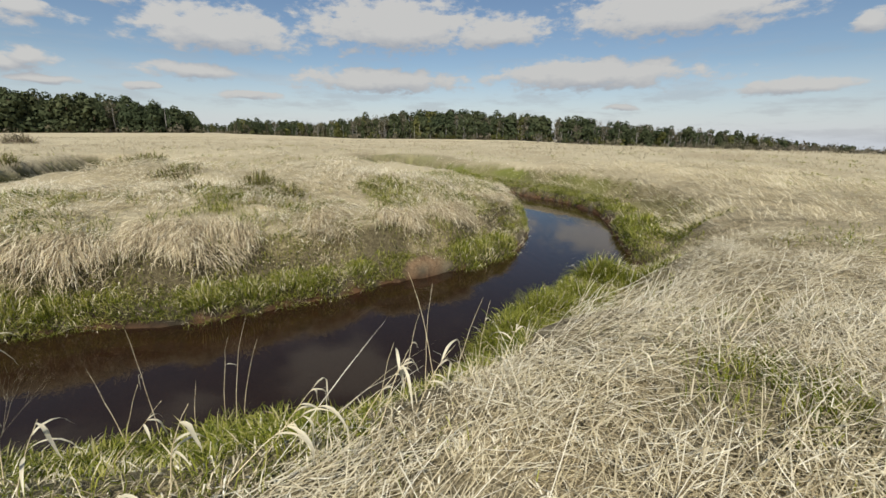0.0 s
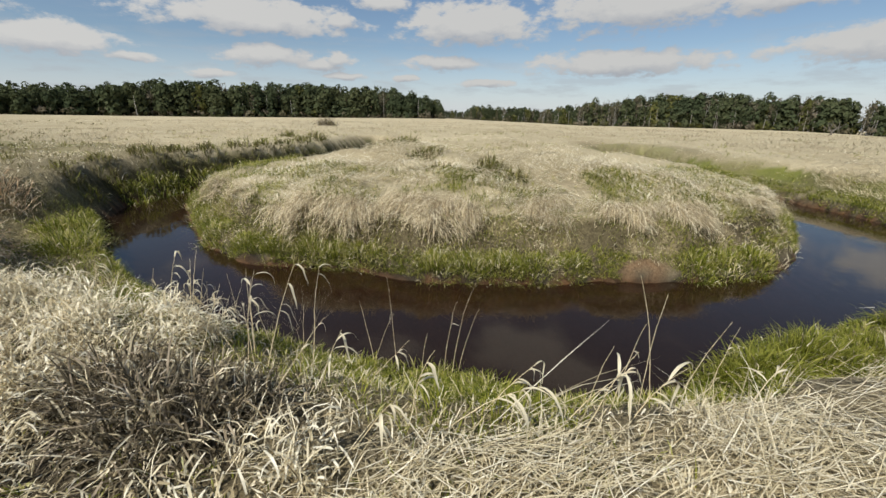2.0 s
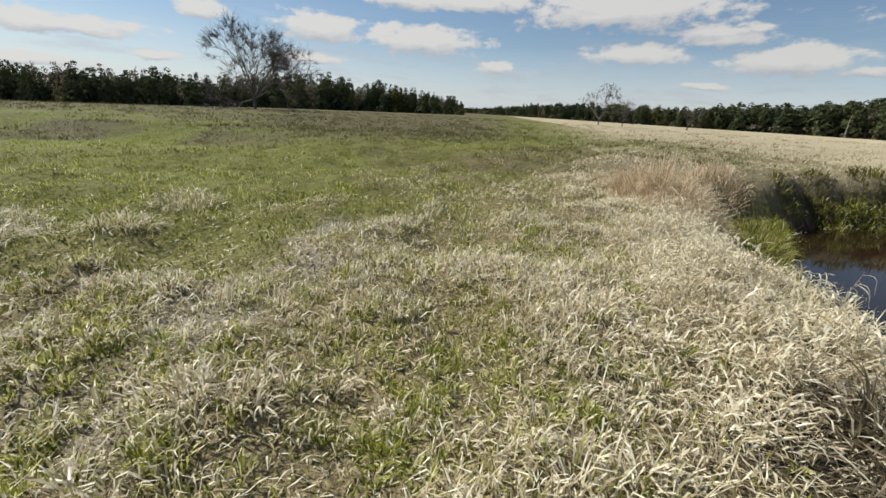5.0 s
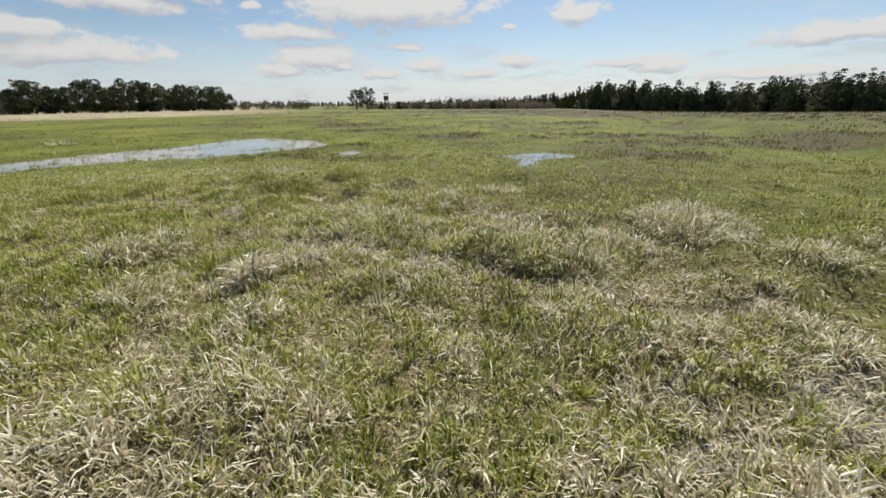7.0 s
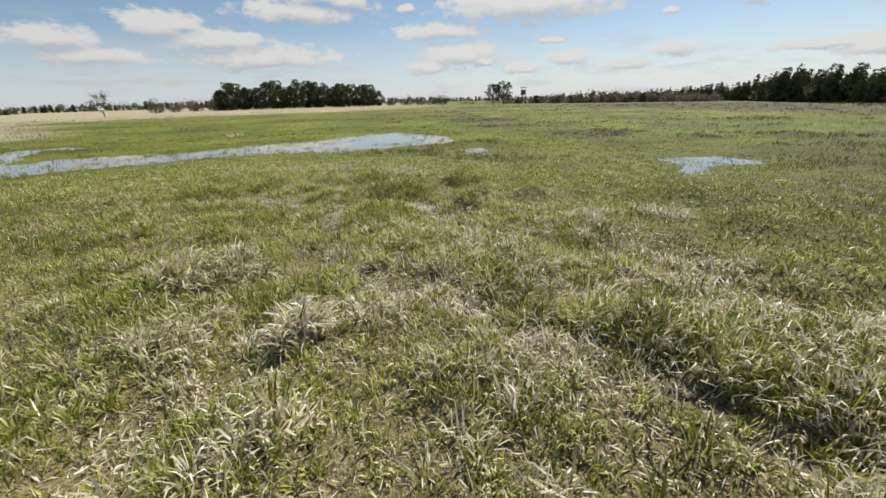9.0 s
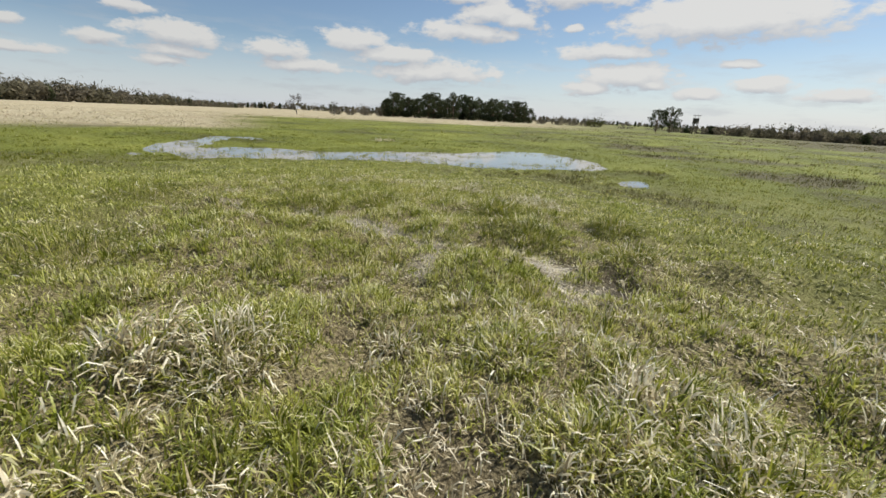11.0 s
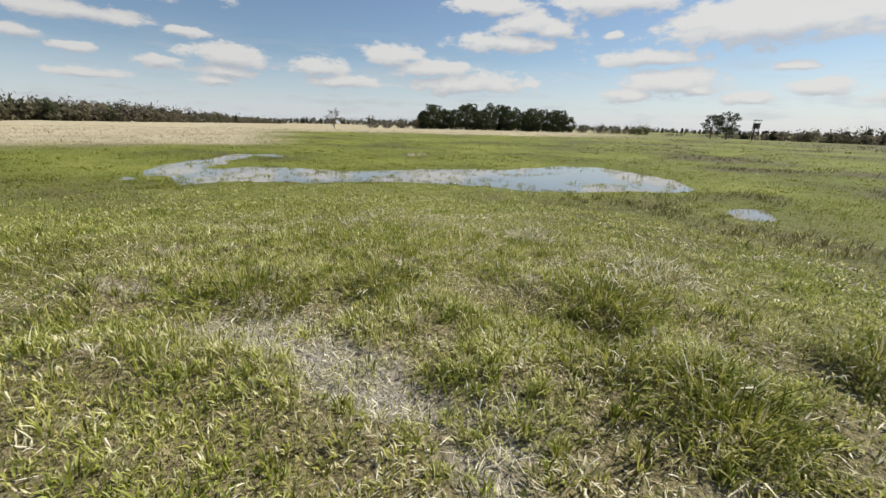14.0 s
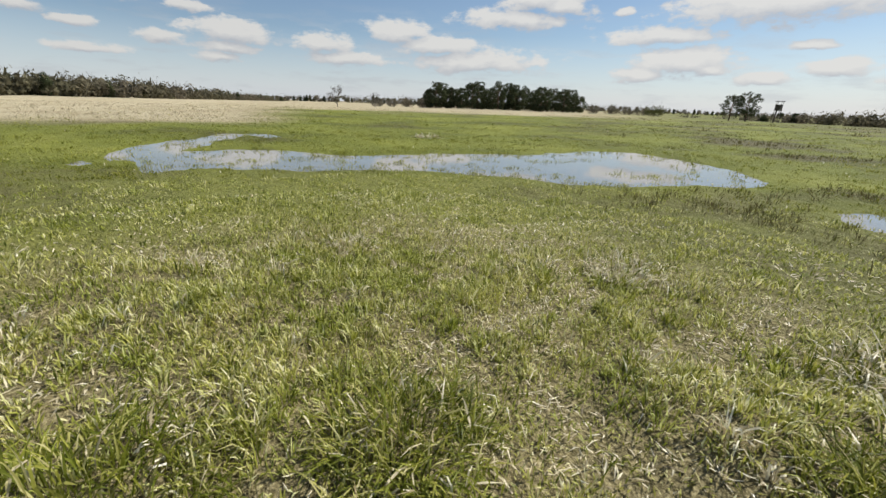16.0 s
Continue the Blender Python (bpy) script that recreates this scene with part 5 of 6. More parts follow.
forest("birch_wood", [(-47, 236, 4.5), (-42, 238, 6.4), (-37, 239, 8.6), (-32, 240, 10.4), (-29, 240, 10.5), (-22, 245, 12.5), (-15.2, 250, 14.5)], (M_NEEDLE, M_BRUSH, M_BIRCH), "bare birch and pine wood beyond the field", kinds=(0.6, 0.4), olive=0.06, stems_shown=0.5)
forest("low_scrub_wood", [(-49, 222, 5), (-44, 222, 5.2), (-38, 224, 5.0), (-31, 228, 4.0), (-24, 232, 2.4)], (M_NEEDLE, M_BRUSH, M_BARK), "low brown leafless scrub before the birch wood", gap=1.9, kinds=(0.06, 0.94), scrub=True)
forest("near_pine_forest", [(107.5, 150, 5), (109, 145, 6.5), (117, 140, 9.5), (125, 138, 10.5), (132, 136, 10.5), (138, 135, 9.8), (144, 135, 10.5), (156, 138, 10.3), (162, 150, 9.6), (168, 163, 10.6), (172.5, 170, 10.4), (176, 178, 6.8), (181, 190, 5.6), (188, 215, 3.8)], (M_NEEDLE, M_BRUSH, M_PINEBARK), "dark backlit pine forest edge", depth=3, gap=1.7, cone=True, kinds=(0.88, 0.12), olive=0.07)
forest("brown_scrub", [(178, 150, 3.0), (184, 145, 3.6), (190, 142, 3.8), (196, 145, 3.4), (199, 150, 2.6), (202, 158, 1.8)], (M_NEEDLE, M_BRUSH, M_BARK), "brown leafless bush belt at the marsh edge", depth=2, gap=1.4, kinds=(0.02, 0.98), scrub=True)
forest("bare_scrub", [(256, 300, 2.8), (260, 270, 4.2), (268, 225, 6.4), (276, 210, 7.4), (284, 205, 7.8), (296, 210, 8), (311, 225, 7)], (M_NEEDLE, M_BRUSH, M_BARK), "brown leafless scrub wood behind the reeds", kinds=(0.10, 0.90), gap=2.0, scrub=True)
forest("far_treeline", [(194, 420, 4.5), (205, 430, 4.5), (215, 430, 6), (225, 430, 5.5), (238, 420, 7), (246, 430, 7), (256, 430, 6), (262, 430, 6)], (M_NEEDLE, M_BRUSH, M_BARK), "thin line of far woods on the horizon", depth=1, gap=2.6, kinds=(0.3, 0.7), scrub=True)
forest("far_treeline", [(84, 440, 6), (96, 440, 6), (108, 440, 5), (112, 440, 5)], (M_NEEDLE, M_BRUSH, M_BARK), "thin line of far woods on the horizon", depth=1, gap=2.6, kinds=(0.3, 0.7), scrub=True)


def ground_z(x, y):
    return float(land(np.array([float(x)]), np.array([float(y)]))[0][0])


def branching(seed, height, spread, levels=5, trunk_r=0.35, first=0.22, up=0.35, fans=3, fan_spread=None):
    """Limbs of a bare broadleaf tree, trunk first."""
    r = np.random.default_rng(seed)
    trunk, limbs, tips = [], [], []

    def grow(p, way, length, rad, level):
        if level >= levels:
            tips.append((p, way))
            return
        q = p + way * length
        (trunk if level == 0 else limbs).append(limb(p, q, rad, rad * 0.62, 7 if level < 2 else (4 if level < 4 else 3)))
        for _ in range(fans if level == 0 else (3 if level < 3 else 2 + (r.random() < 0.5))):
            w = way + r.normal(size=3) * (fan_spread if level == 0 and fan_spread else spread)
            w[2] += up * r.random() * (1 if level else 1.6)
            w /= np.linalg.norm(w)
            grow(q - way * length * 0.08 * r.random(), w, length * (r.uniform(1.3, 2.1) if level == 0 else r.uniform(0.68, 0.92)), rad * 0.55, level + 1)

    grow(np.zeros(3), np.array([0.05, 0.0, 1.0]), height * first, trunk_r, 0)
    return trunk, limbs, tips


def bare_tree(name, x, y, height, label, seed, spread=0.62, trunk_r=0.3, levels=6, buds=0, first=0.2, mat=M_BARK, up=0.35, fans=3, fan_spread=None):
    trunk, limbs, tips = branching(seed, height, spread, levels, trunk_r, first, up, fans, fan_spread)
    k = height / max(max(p[2] for p, _ in tips), 0.1)
    root = new(name)
    root.location = (x, y, ground_z(x, y) - 0.1)
    v, q = join(trunk)
    mesh_object("trunk", v * k, q, None, mat, root)
    v, q = join(limbs)
    mesh_object("branchwork", v * k, q, None, mat, root)
    tip = np.array([p for p, _ in tips]) * k
    way = np.array([w for _, w in tips])
    m = len(tip)
    rep = 6
    ends = np.repeat(tip, rep, 0) + (np.repeat(way, rep, 0) + rng.normal(0, 0.5, (m * rep, 3))) * height * 0.085
    st = np.repeat(tip, rep, 0)
    sd = rng.normal(size=(m * rep, 3)) * 0.0011 * height
    tv = np.stack([st - sd, st + sd, ends], 1)
    mesh_object("twig_crown", tv.reshape(-1, 3), None, np.arange(m * rep * 3).reshape(-1, 3), mat, root)["kind"] = "stuff"
    if buds:
        c = ends[rng.integers(0, len(ends), buds)] + rng.normal(0, height * 0.02, (buds, 3))
        mesh_object("leaves", tri_soup(c, rng.uniform(0.010, 0.026, buds) * height, 0.8).reshape(-1, 3), None, np.arange(buds * 3).reshape(-1, 3), M_BUD, root)["kind"] = "stuff"
    return tagged(root, label, "tree")


bare_tree("bare_tree", -57, -54.5, 13.2, "large leafless spreading tree standing alone before the forest", 5, 0.34, 0.15, 6, 0, 0.07, up=0.12, fans=11, fan_spread=0.75)
bare_tree("bare_bush", -115, 0.5, 9.5, "airy leafless bush in the far field", 8, 0.5, 0.14, 6, 0, 0.12)
bare_tree("bare_bush", -112, 6, 6, "low leafless bush in the far field", 9, 0.6, 0.1, 5, 0, 0.1)
bare_tree("bare_bush", -122, 22, 6, "low leafless bush in the far field", 19, 0.6, 0.1, 5, 0, 0.1)
bare_tree("young_bare_tree", 116.7, -46.6, 5.4, "slender leafless tree at the reed field's edge", 12, 0.55, 0.05, 6, 0, 0.05)
bare_tree("young_bare_tree", 116.1, -57.3, 3.8, "small bushy leafless tree at the reed field's edge", 14, 0.6, 0.04, 6, 0, 0.04)
def bare_bush(x, y, height, width, label, seed, mat=M_BRUSH, shoots=40):
    """A leafless bush: upright stems fanning out of one base, wrapped in fine twig clumps."""
    r = np.random.default_rng(seed)
    root = new("bare_bush")
    root.location = (x, y, ground_z(x, y) - 0.1)
    tubes, cs, rs = [], [], []
    for i in range(shoots):
        t, q = r.uniform(0, 6.28), width / 2 * math.sqrt(r.random())
        top = np.array([q * math.cos(t), q * math.sin(t), height * r.uniform(0.45, 1.0) * (1.05 - 0.45 * (2 * q / width) ** 2)])
        foot = top * np.array([0.35, 0.35, 0])
        tubes.append(limb(foot, top, 0.008 * height, 0.002 * height, 4))
        for f in (0.35, 0.62):
            cs.append(foot + (top - foot) * f + r.normal(0, 0.03 * height, 3))
            rs.append(height * r.uniform(0.06, 0.12))
    v, q = join(tubes)
    mesh_object("stems", v, q, None, M_BARK, root)
    tv = clumps(np.array(cs), np.array(rs), 14, 0.4, 1.3)
    mesh_object("twig_crown", tv.reshape(-1, 3), None, np.arange(len(tv) * 3).reshape(-1, 3), mat, root)["kind"] = "stuff"
    return tagged(root, label, "bush", "bushes of the marsh edge")


bare_bush(84, -143, 5.4, 9.0, "grey budding bush with upright shoots at the marsh edge", 15, M_OLIVE)
for i, (x, y, hh, ww) in enumerate([(104, -148, 4.6, 8.0), (99, -151, 4.0, 8.0), (94, -152, 3.4, 7.5), (110, -146, 4.4, 7.0), (76, -150, 2.0, 9.0), (66, -152, 2.2, 10.0), (146.5, -91, 6.0, 8.0), (148.5, -86, 5.2, 8.0), (150, -80, 4.4, 7.5), (151, -74, 3.4, 7.0)]):
    bare_bush(x, y, hh, ww, "grey leafless bush at the far edge of the marsh", 50 + i)
bare_tree("willow_bush", 46, 200, 5.0, "yellow-green budding willow bush before the wood", 21, 0.8, 0.1, 4, 900, 0.06)
bare_tree("willow_bush", -37, 235, 6.0, "yellow-green budding willow bush before the wood", 22, 0.8, 0.1, 4, 900, 0.06)
bare_tree("willow_bush", -28, 236, 5.0, "yellow-green budding willow bush before the wood", 23, 0.8, 0.1, 4, 900, 0.06)


def pine_tree(name, x, y, height, width, seed, label, low=0.12, lumps=42, per=60, group="", lump=(0.13, 0.23)):
    """A pine with a rounded, uneven crown of needle clumps round short limbs."""
    r = np.random.default_rng(seed)
    root = new(name)
    root.location = (x, y, ground_z(x, y) - 0.1)
    lean = r.uniform(-0.3, 0.3, 2)
    v, q = join([limb(np.zeros(3), np.array([lean[0], 0, height * 0.5]), height * 0.026, height * 0.016, 7), limb(np.array([lean[0], 0, height * 0.49]), np.array([lean[0], lean[1], height * 0.93]), height * 0.016, height * 0.004, 6)])
    mesh_object("trunk", v, q, None, M_PINEBARK, root)
    parts, cs, rs = [], [], []
    for i in range(lumps):
        tz = low + (0.94 - low) * (i + r.random()) / lumps
        w = width / 2 * math.sqrt(max(1.04 - max(1.75 * tz - 0.75, 0) ** 2, 0.04)) * (0.55 + 0.45 * min(tz / 0.3, 1)) * r.uniform(0.35, 1.0)
        t = r.uniform(0, 6.28)
        p0 = np.array([lean[0], 0.0, height * max(tz - 0.06, 0.05)])
        p1 = p0 + np.array([w * math.cos(t), w * math.sin(t), height * r.uniform(0.03, 0.09)])
        parts.append(limb(p0, p1, height * 0.007, height * 0.003, 4))
        cs.append(p1)
        rs.append(width * r.uniform(*lump))
    v, q = join(parts)
    mesh_object("branchwork", v, q, None, M_PINEBARK, root)
    tv = clumps(np.array(cs), np.array(rs), per, 0.24, 0.8)
    mesh_object("crown", tv.reshape(-1, 3), None, np.arange(len(tv) * 3).reshape(-1, 3), M_NEEDLE, root)
    return tagged(root, label, "tree", group)


pine_tree("broad_pine", 48.6, -120.2, 6.4, 5.6, 31, "broad dark pine standing beside a hunting stand", 0.26, 40, 60, lump=(0.08, 0.14))
pine_tree("broad_pine", 51.6, -118.9, 6.0, 5.2, 33, "broad dark pine standing beside another pine", 0.22, 40, 60, lump=(0.08, 0.14))
GROVE_T = "rounded dark pine of a grove in the marsh"
grove = [pine_tree("grove_pine", 0, 0, 10, wide, seed, GROVE_T, 0.03, 30, 70, "pine grove") for wide, seed in ((7.4, 32), (6.0, 34), (8.4, 36))]
g_rng = random.Random(4)
for i, a in enumerate(np.arange(218.6, 238.2, 0.66)):
    rr = 172 + g_rng.uniform(-8, 14)
    hh = float(np.interp(a, [218, 220, 223, 230, 236, 239], [0.62, 0.80, 0.82, 0.88, 0.84, 0.66])) * g_rng.uniform(0.82, 1.12)
    gxx, gyy = -math.sin(radians(a)) * rr, math.cos(radians(a)) * rr
    m4 = pose(gxx, gyy, ground_z(gxx, gyy) - 0.1, 0, 0, g_rng.uniform(0, 360)) @ Matrix.Diagonal((hh, hh, hh, 1))
    c = grove[i] if i < 3 else copy_thing(grove[g_rng.randrange(3)], Matrix.Identity(4))
    c.matrix_basis = m4

# hunting stand
stand = new("hunting_stand")
SX, SY = 43.6, -122.4
stand.location, stand.scale = (SX, SY, ground_z(SX, SY)), (0.62, 0.62, 1.12)


def box(name, size, at, mat, parent, tilt=(0, 0)):
    bm = bmesh.new()
    bmesh.ops.create_cube(bm, size=1)
    for v in bm.verts:
        f = v.co.z + 0.5
        v.co = Vector((v.co.x * size[0] + tilt[0] * f, v.co.y * size[1] + tilt[1] * f, v.co.z * size[2]))
    bmesh.ops.bevel(bm, geom=bm.edges[:], offset=min(size) * 0.08, segments=1, affect="EDGES")
    me = bpy.data.meshes.new(name)
    bm.to_mesh(me)
    bm.free()
    me.materials.append(mat)
    ob = new(name, me)
    ob.parent, ob.location = parent, at
    return ob


for sx in (-1, 1):
    for sy in (-1, 1):
        box("leg", (0.16, 0.16, 2.4), (sx * 1.0, sy * 1.0, 1.2), M_PLANK, stand, (-sx * 0.25, -sy * 0.25))
box("platform", (1.9, 1.9, 0.12), (0, 0, 2.42), M_PLANK, stand)
for i, (sx, sy, w, dd) in enumerate(((0, 0.85, 1.75, 0.08), (0, -0.85, 1.75, 0.08), (0.85, 0, 0.08, 1.6), (-0.85, 0, 0.08, 1.6))):
    box("cabin_wall", (w, dd, 1.0), (sx, sy, 3.0), M_PLANK, stand)
for sx in (-0.82, 0.82):
    for sy in (-0.82, 0.82):
        box("post", (0.1, 0.1, 0.6), (sx, sy, 3.78), M_PLANK, stand)
box("roof", (2.3, 2.2, 0.1), (0, 0, 4.12), M_PLANK, stand)
box("ladder", (0.5, 0.08, 2.5), (0, 1.5, 1.25), M_PLANK, stand, (0, -0.5))
tagged(stand, "dark wooden raised hunting stand on four legs", "hunting stand")

# ---- tussocks, tall tufts and reeds near the way ----


def tussock(x, y, radius, height, n, green_share, label, seed, dead=M_PALE, live=M_LUSH, spread=60, live_name="living_grass", droop=120, sway=None, blade=1.0):
    """A mound of grass: living blades and dead ones as two parts."""
    r = np.random.default_rng(seed)
    off_way = min(math.hypot(x - a, y - b) for a, b in TRODDEN)
    broad = min(max(off_way / 5.0, 1.0), 3.2)
    n = int(n / broad ** 0.7)
    root = new("grass_tussock")
    z0 = ground_z(x, y)
    root.location = (x, y, z0)
    a, q = r.uniform(0, 6.28, n), radius * np.sqrt(r.random(n))
    bx, by = q * np.cos(a), q * np.sin(a)
    bz = land(x + bx, y + by)[0] - z0 + 0.3 * height * (1 - (q / radius) ** 2) * r.random(n)
    tilt = 8 + spread * (q / radius) + r.normal(0, 20, n)
    L = height * r.uniform(0.3, 1.1, n)
    live_k = r.random(n) < green_share
    az = a + r.normal(0, 1.3, n)
    if sway is not None:
        az = np.where(r.random(n) < 0.62, sway + r.normal(0, 0.7, n), az)
    for name, k, mat, w, bend in ((live_name, live_k, live, 0.0075, 80), ("dead_grass", ~live_k, dead, 0.0085, droop)):
        if k.sum() == 0:
            continue
        v = blade_arrays(np.stack([bx, by, bz], 1)[k], az[k], L[k], r.uniform(0.7, 1.4, k.sum()) * w * broad * blade, tilt[k], r.uniform(10, bend, k.sum()), curl=off_way < 5)
        ob = blade_mesh(name, [v], mat, root)
        ob["kind"] = "stuff"
    return tagged(root, label, "tussock", "grass tussocks")


RANK_T = "rank green grass tuft beside the wheel rut"
for i, (x, y, rad, hh, n) in enumerate([(0.95, -5.05, 0.26, 0.17, 700), (0.5, -5.15, 0.24, 0.16, 600), (1.35, -5.3, 0.22, 0.15, 500), (0.15, -5.0, 0.24, 0.15, 560), (1.75, -5.5, 0.26, 0.16, 600), (-0.35, -4.95, 0.26, 0.16, 560), (0.0, -5.7, 0.26, 0.15, 520), (2.5, -5.75, 0.24, 0.15, 500), (1.1, -6.2, 0.3, 0.15, 560), (5.05, -8.1, 0.32, 0.17, 700), (4.55, -8.55, 0.3, 0.16, 640), (5.5, -7.7, 0.24, 0.14, 480), (3.2, -8.6, 0.34, 0.18, 740)]):
    tussock(x, y, rad, hh, n, 0.8, RANK_T, 600 + i, live=M_GREEN if i % 3 else M_LUSH, spread=40)
PALE_T, GREEN_T = "pale dead grass tussock in the wet meadow", "dark green grass tussock in the wet meadow"
for i, (x, y, rad, hh, n, share) in enumerate([(3.45, -4.35, 0.34, 0.20, 900, 0.45), (1.27, -5.8, 0.30, 0.22, 800, 0.55), (0.85, -5.3, 0.3, 0.2, 700, 0.6),
                                              (-2.2, -6.3, 0.55, 0.30, 1700, 0.3), (-2.75, -6.8, 0.5, 0.26, 1300, 0.35), (-3.2, -5.5, 0.4, 0.22, 800, 0.4), (-4.4, -5.9, 0.45, 0.24, 800, 0.4), (-0.8, -4.7, 0.35, 0.2, 800, 0.5),
                                              (10.0, -8.4, 0.26, 0.17, 320, 0.35), (8.0, -10.6, 0.45, 0.18, 520, 0.45), (0.2, -8.4, 0.4, 0.22, 700, 0.3), (5.9, -10.3, 0.5, 0.25, 700, 0.35), (24.7, -18.4, 0.7, 0.35, 500, 0.3)]):
    tussock(x, y, rad, hh, n, share, PALE_T, 100 + i)
for i, (x, y, rad, hh, n) in enumerate([(7.4, -6.35, 0.5, 0.2, 1300), (5.6, -8.9, 0.5, 0.26, 1300), (6.5, -3.5, 0.9, 0.2, 1800), (7.1, -7.5, 0.4, 0.22, 1000), (3.9, -9.7, 0.4, 0.25, 900), (4.3, -8.2, 0.4, 0.24, 900), (9.5, -4.5, 0.8, 0.2, 1300)]):
    tussock(x, y, rad, hh, n, 0.93, GREEN_T, 140 + i)
tussock(2.12, -3.95, 0.17, 0.30, 420, 0.08, "shaggy clump of bleached dead grass in the meadow", 139, live=M_GREEN, spread=30, droop=150, sway=-2.2, blade=1.6)
for i, (x, y, rad, hh, n) in enumerate([(2.75, -3.45, 0.22, 0.22, 300), (3.65, -4.02, 0.25, 0.22, 320), (1.75, -5.95, 0.2, 0.2, 240), (0.55, -5.4, 0.24, 0.2, 280), (-0.2, -6.2, 0.3, 0.22, 320), (1.5, -3.3, 0.16, 0.18, 200), (7.9, -10.3, 0.28, 0.2, 260), (-1.4, -5.6, 0.3, 0.2, 300)]):
    tussock(x, y, rad, hh, n, 0.25, "low clump of bent bleached grass in the meadow", 500 + i, live=M_GREEN, spread=40, droop=145, sway=-2.2 + 0.4 * (i % 3), blade=1.35)
# bright green tussocks at the water's edge
for i, (x, y, rad, hh, n) in enumerate([(1.0, 4.5, 0.5, 0.34, 2200), (1.5, 5.2, 0.5, 0.36, 2000), (2.9, 6.55, 0.36, 0.42, 1500), (2.2, 5.6, 0.5, 0.25, 1200), (3.3, 6.2, 0.5, 0.22, 1000), (-1.5, 2.6, 0.34, 0.26, 1700), (-1.1, 2.7, 0.3, 0.26, 1300), (-3.0, 2.2, 0.35, 0.2, 900), (-2.3, 2.4, 0.3, 0.18, 800),
                                        (-9.2, 2.6, 0.5, 0.4, 900), (-10.6, 3.1, 0.6, 0.42, 900), (-14.4, 6.0, 0.5, 0.42, 800), (-14.8, 6.8, 0.55, 0.45, 800), (-15.1, 7.6, 0.5, 0.42, 800), (-15.2, 8.5, 0.55, 0.45, 800), (-15.4, 9.6, 0.5, 0.4, 700), (-15.5, 10.6, 0.5, 0.4, 700), (5.2, 9.4, 0.6, 0.3, 900), (5.6, 10.8, 0.7, 0.3, 900), (5.9, 9.0, 0.7, 0.3, 800)]):
    tussock(x, y, rad, hh, n, 0.93, "bright green grass tussock at the edge of the stream", 170 + i, dead=M_STRAW, live=M_MARSH if i < 5 else M_LUSH)
# lumps of rank grass along the foot of the spit
toe_rng = random.Random(9)
for i, (x, y) in enumerate([(-6.3, 4.75), (-5.7, 4.95), (-5.2, 5.15), (-4.7, 5.35), (-3.3, 5.55), (-2.8, 5.85), (-2.3, 6.15), (-1.8, 6.4), (-1.25, 6.85), (0.65, 8.0), (1.1, 8.35), (1.5, 8.85), (-7.2, 4.6), (-8.3, 4.7), (-10.2, 5.4)]):
    tussock(x, y, toe_rng.uniform(0.25, 0.42), toe_rng.uniform(0.18, 0.30), 1000, 0.9, "lump of rank green grass at the foot of the bank", 400 + i, dead=M_STRAW)
# rusty stand of dead grass on the crest of the bank, and dark scrubby tufts beyond
for i, (x, y, rad, hh, n) in enumerate([(-9.0, 0.5, 0.75, 0.95, 2000), (-9.9, 1.0, 0.65, 0.85, 1400), (-8.2, 0.9, 0.6, 0.6, 1100), (-12.3, 2.4, 0.7, 0.6, 900)]):
    tussock(x, y, rad, hh, n, 0.3, "tall rusty stand of dead grass on the bank", 210 + i, dead=M_RUST, live=M_PALE, spread=55, live_name="pale_leaves")
for i, (x, y, rad, hh, n) in enumerate([(-1.95, 0.72, 0.34, 0.32, 900), (-2.4, 0.68, 0.28, 0.28, 600), (-1.75, 1.0, 0.22, 0.26, 420)]):
    tussock(x, y, rad, hh, int(n * 0.9), 0.18, "dark tangle of dead weeds with pale leaves on the bank", 260 + i, dead=M_WEED, live=M_PALE, spread=50, live_name="pale_leaves")
for i, (x, y, rad, hh, n) in enumerate([(-4.0, 9.2, 0.35, 0.5, 400), (-9.8, 13.3, 0.9, 0.5, 900), (-4.9, 8.6, 0.4, 0.22, 260), (-16.5, 13.5, 0.5, 0.5, 400), (-16.0, 9.5, 0.6, 0.5, 500), (-17.6, 16.5, 0.6, 0.6, 400), (-15.9, 7.2, 0.6, 0.45, 500), (-16.1, 8.3, 0.5, 0.4, 400), (-16.2, 11.0, 0.6, 0.5, 400), (-16.3, 12.2, 0.5, 0.45, 400), (-17.0, 15.0, 0.6, 0.5, 400), (-14.9, 5.6, 0.5, 0.4, 400), (-13.6, 4.4, 0.5, 0.35, 400), (-21.7, 18.0, 0.5, 0.55, 400), (-3.2, 8.9, 0.3, 0.4, 300), (-6.2, 9.8, 0.5, 0.35, 400)]):
    tussock(x, y, rad, hh, n, 0.1, "brown tuft of dead weeds in the straw", 230 + i, dead=M_SEDGE, spread=35)

tussock(-39, 38.5, 1.1, 1.5, 900, 0.05, "round brown shrub in the straw field", 280, dead=M_WEED, spread=60)


def ribbon(points, width, droop_axis):
    """A leaf: a strip along the points, widest in its first half, with a shallow fold."""
    p = np.array(points)
    n = len(p)
    t = np.linspace(0, 1, n)
    w = width * np.clip(np.minimum(0.35 + 3 * t, 1) * (1 - t**2.2), 0.02, 1)
    side = np.array([-droop_axis[1], droop_axis[0], 0.0])
    up = np.array([0, 0, 1.0])
    l, r = p + side * w[:, None] / 2 + up * w[:, None] * 0.18, p - side * w[:, None] / 2 + up * w[:, None] * 0.18
    v = np.concatenate([l, p, r])
    k = np.arange(n - 1)
    return v, np.concatenate([np.stack([k, k + 1, k + n + 1, k + n], 1), np.stack([k + n, k + n + 1, k + 2 * n + 1, k + 2 * n], 1)])


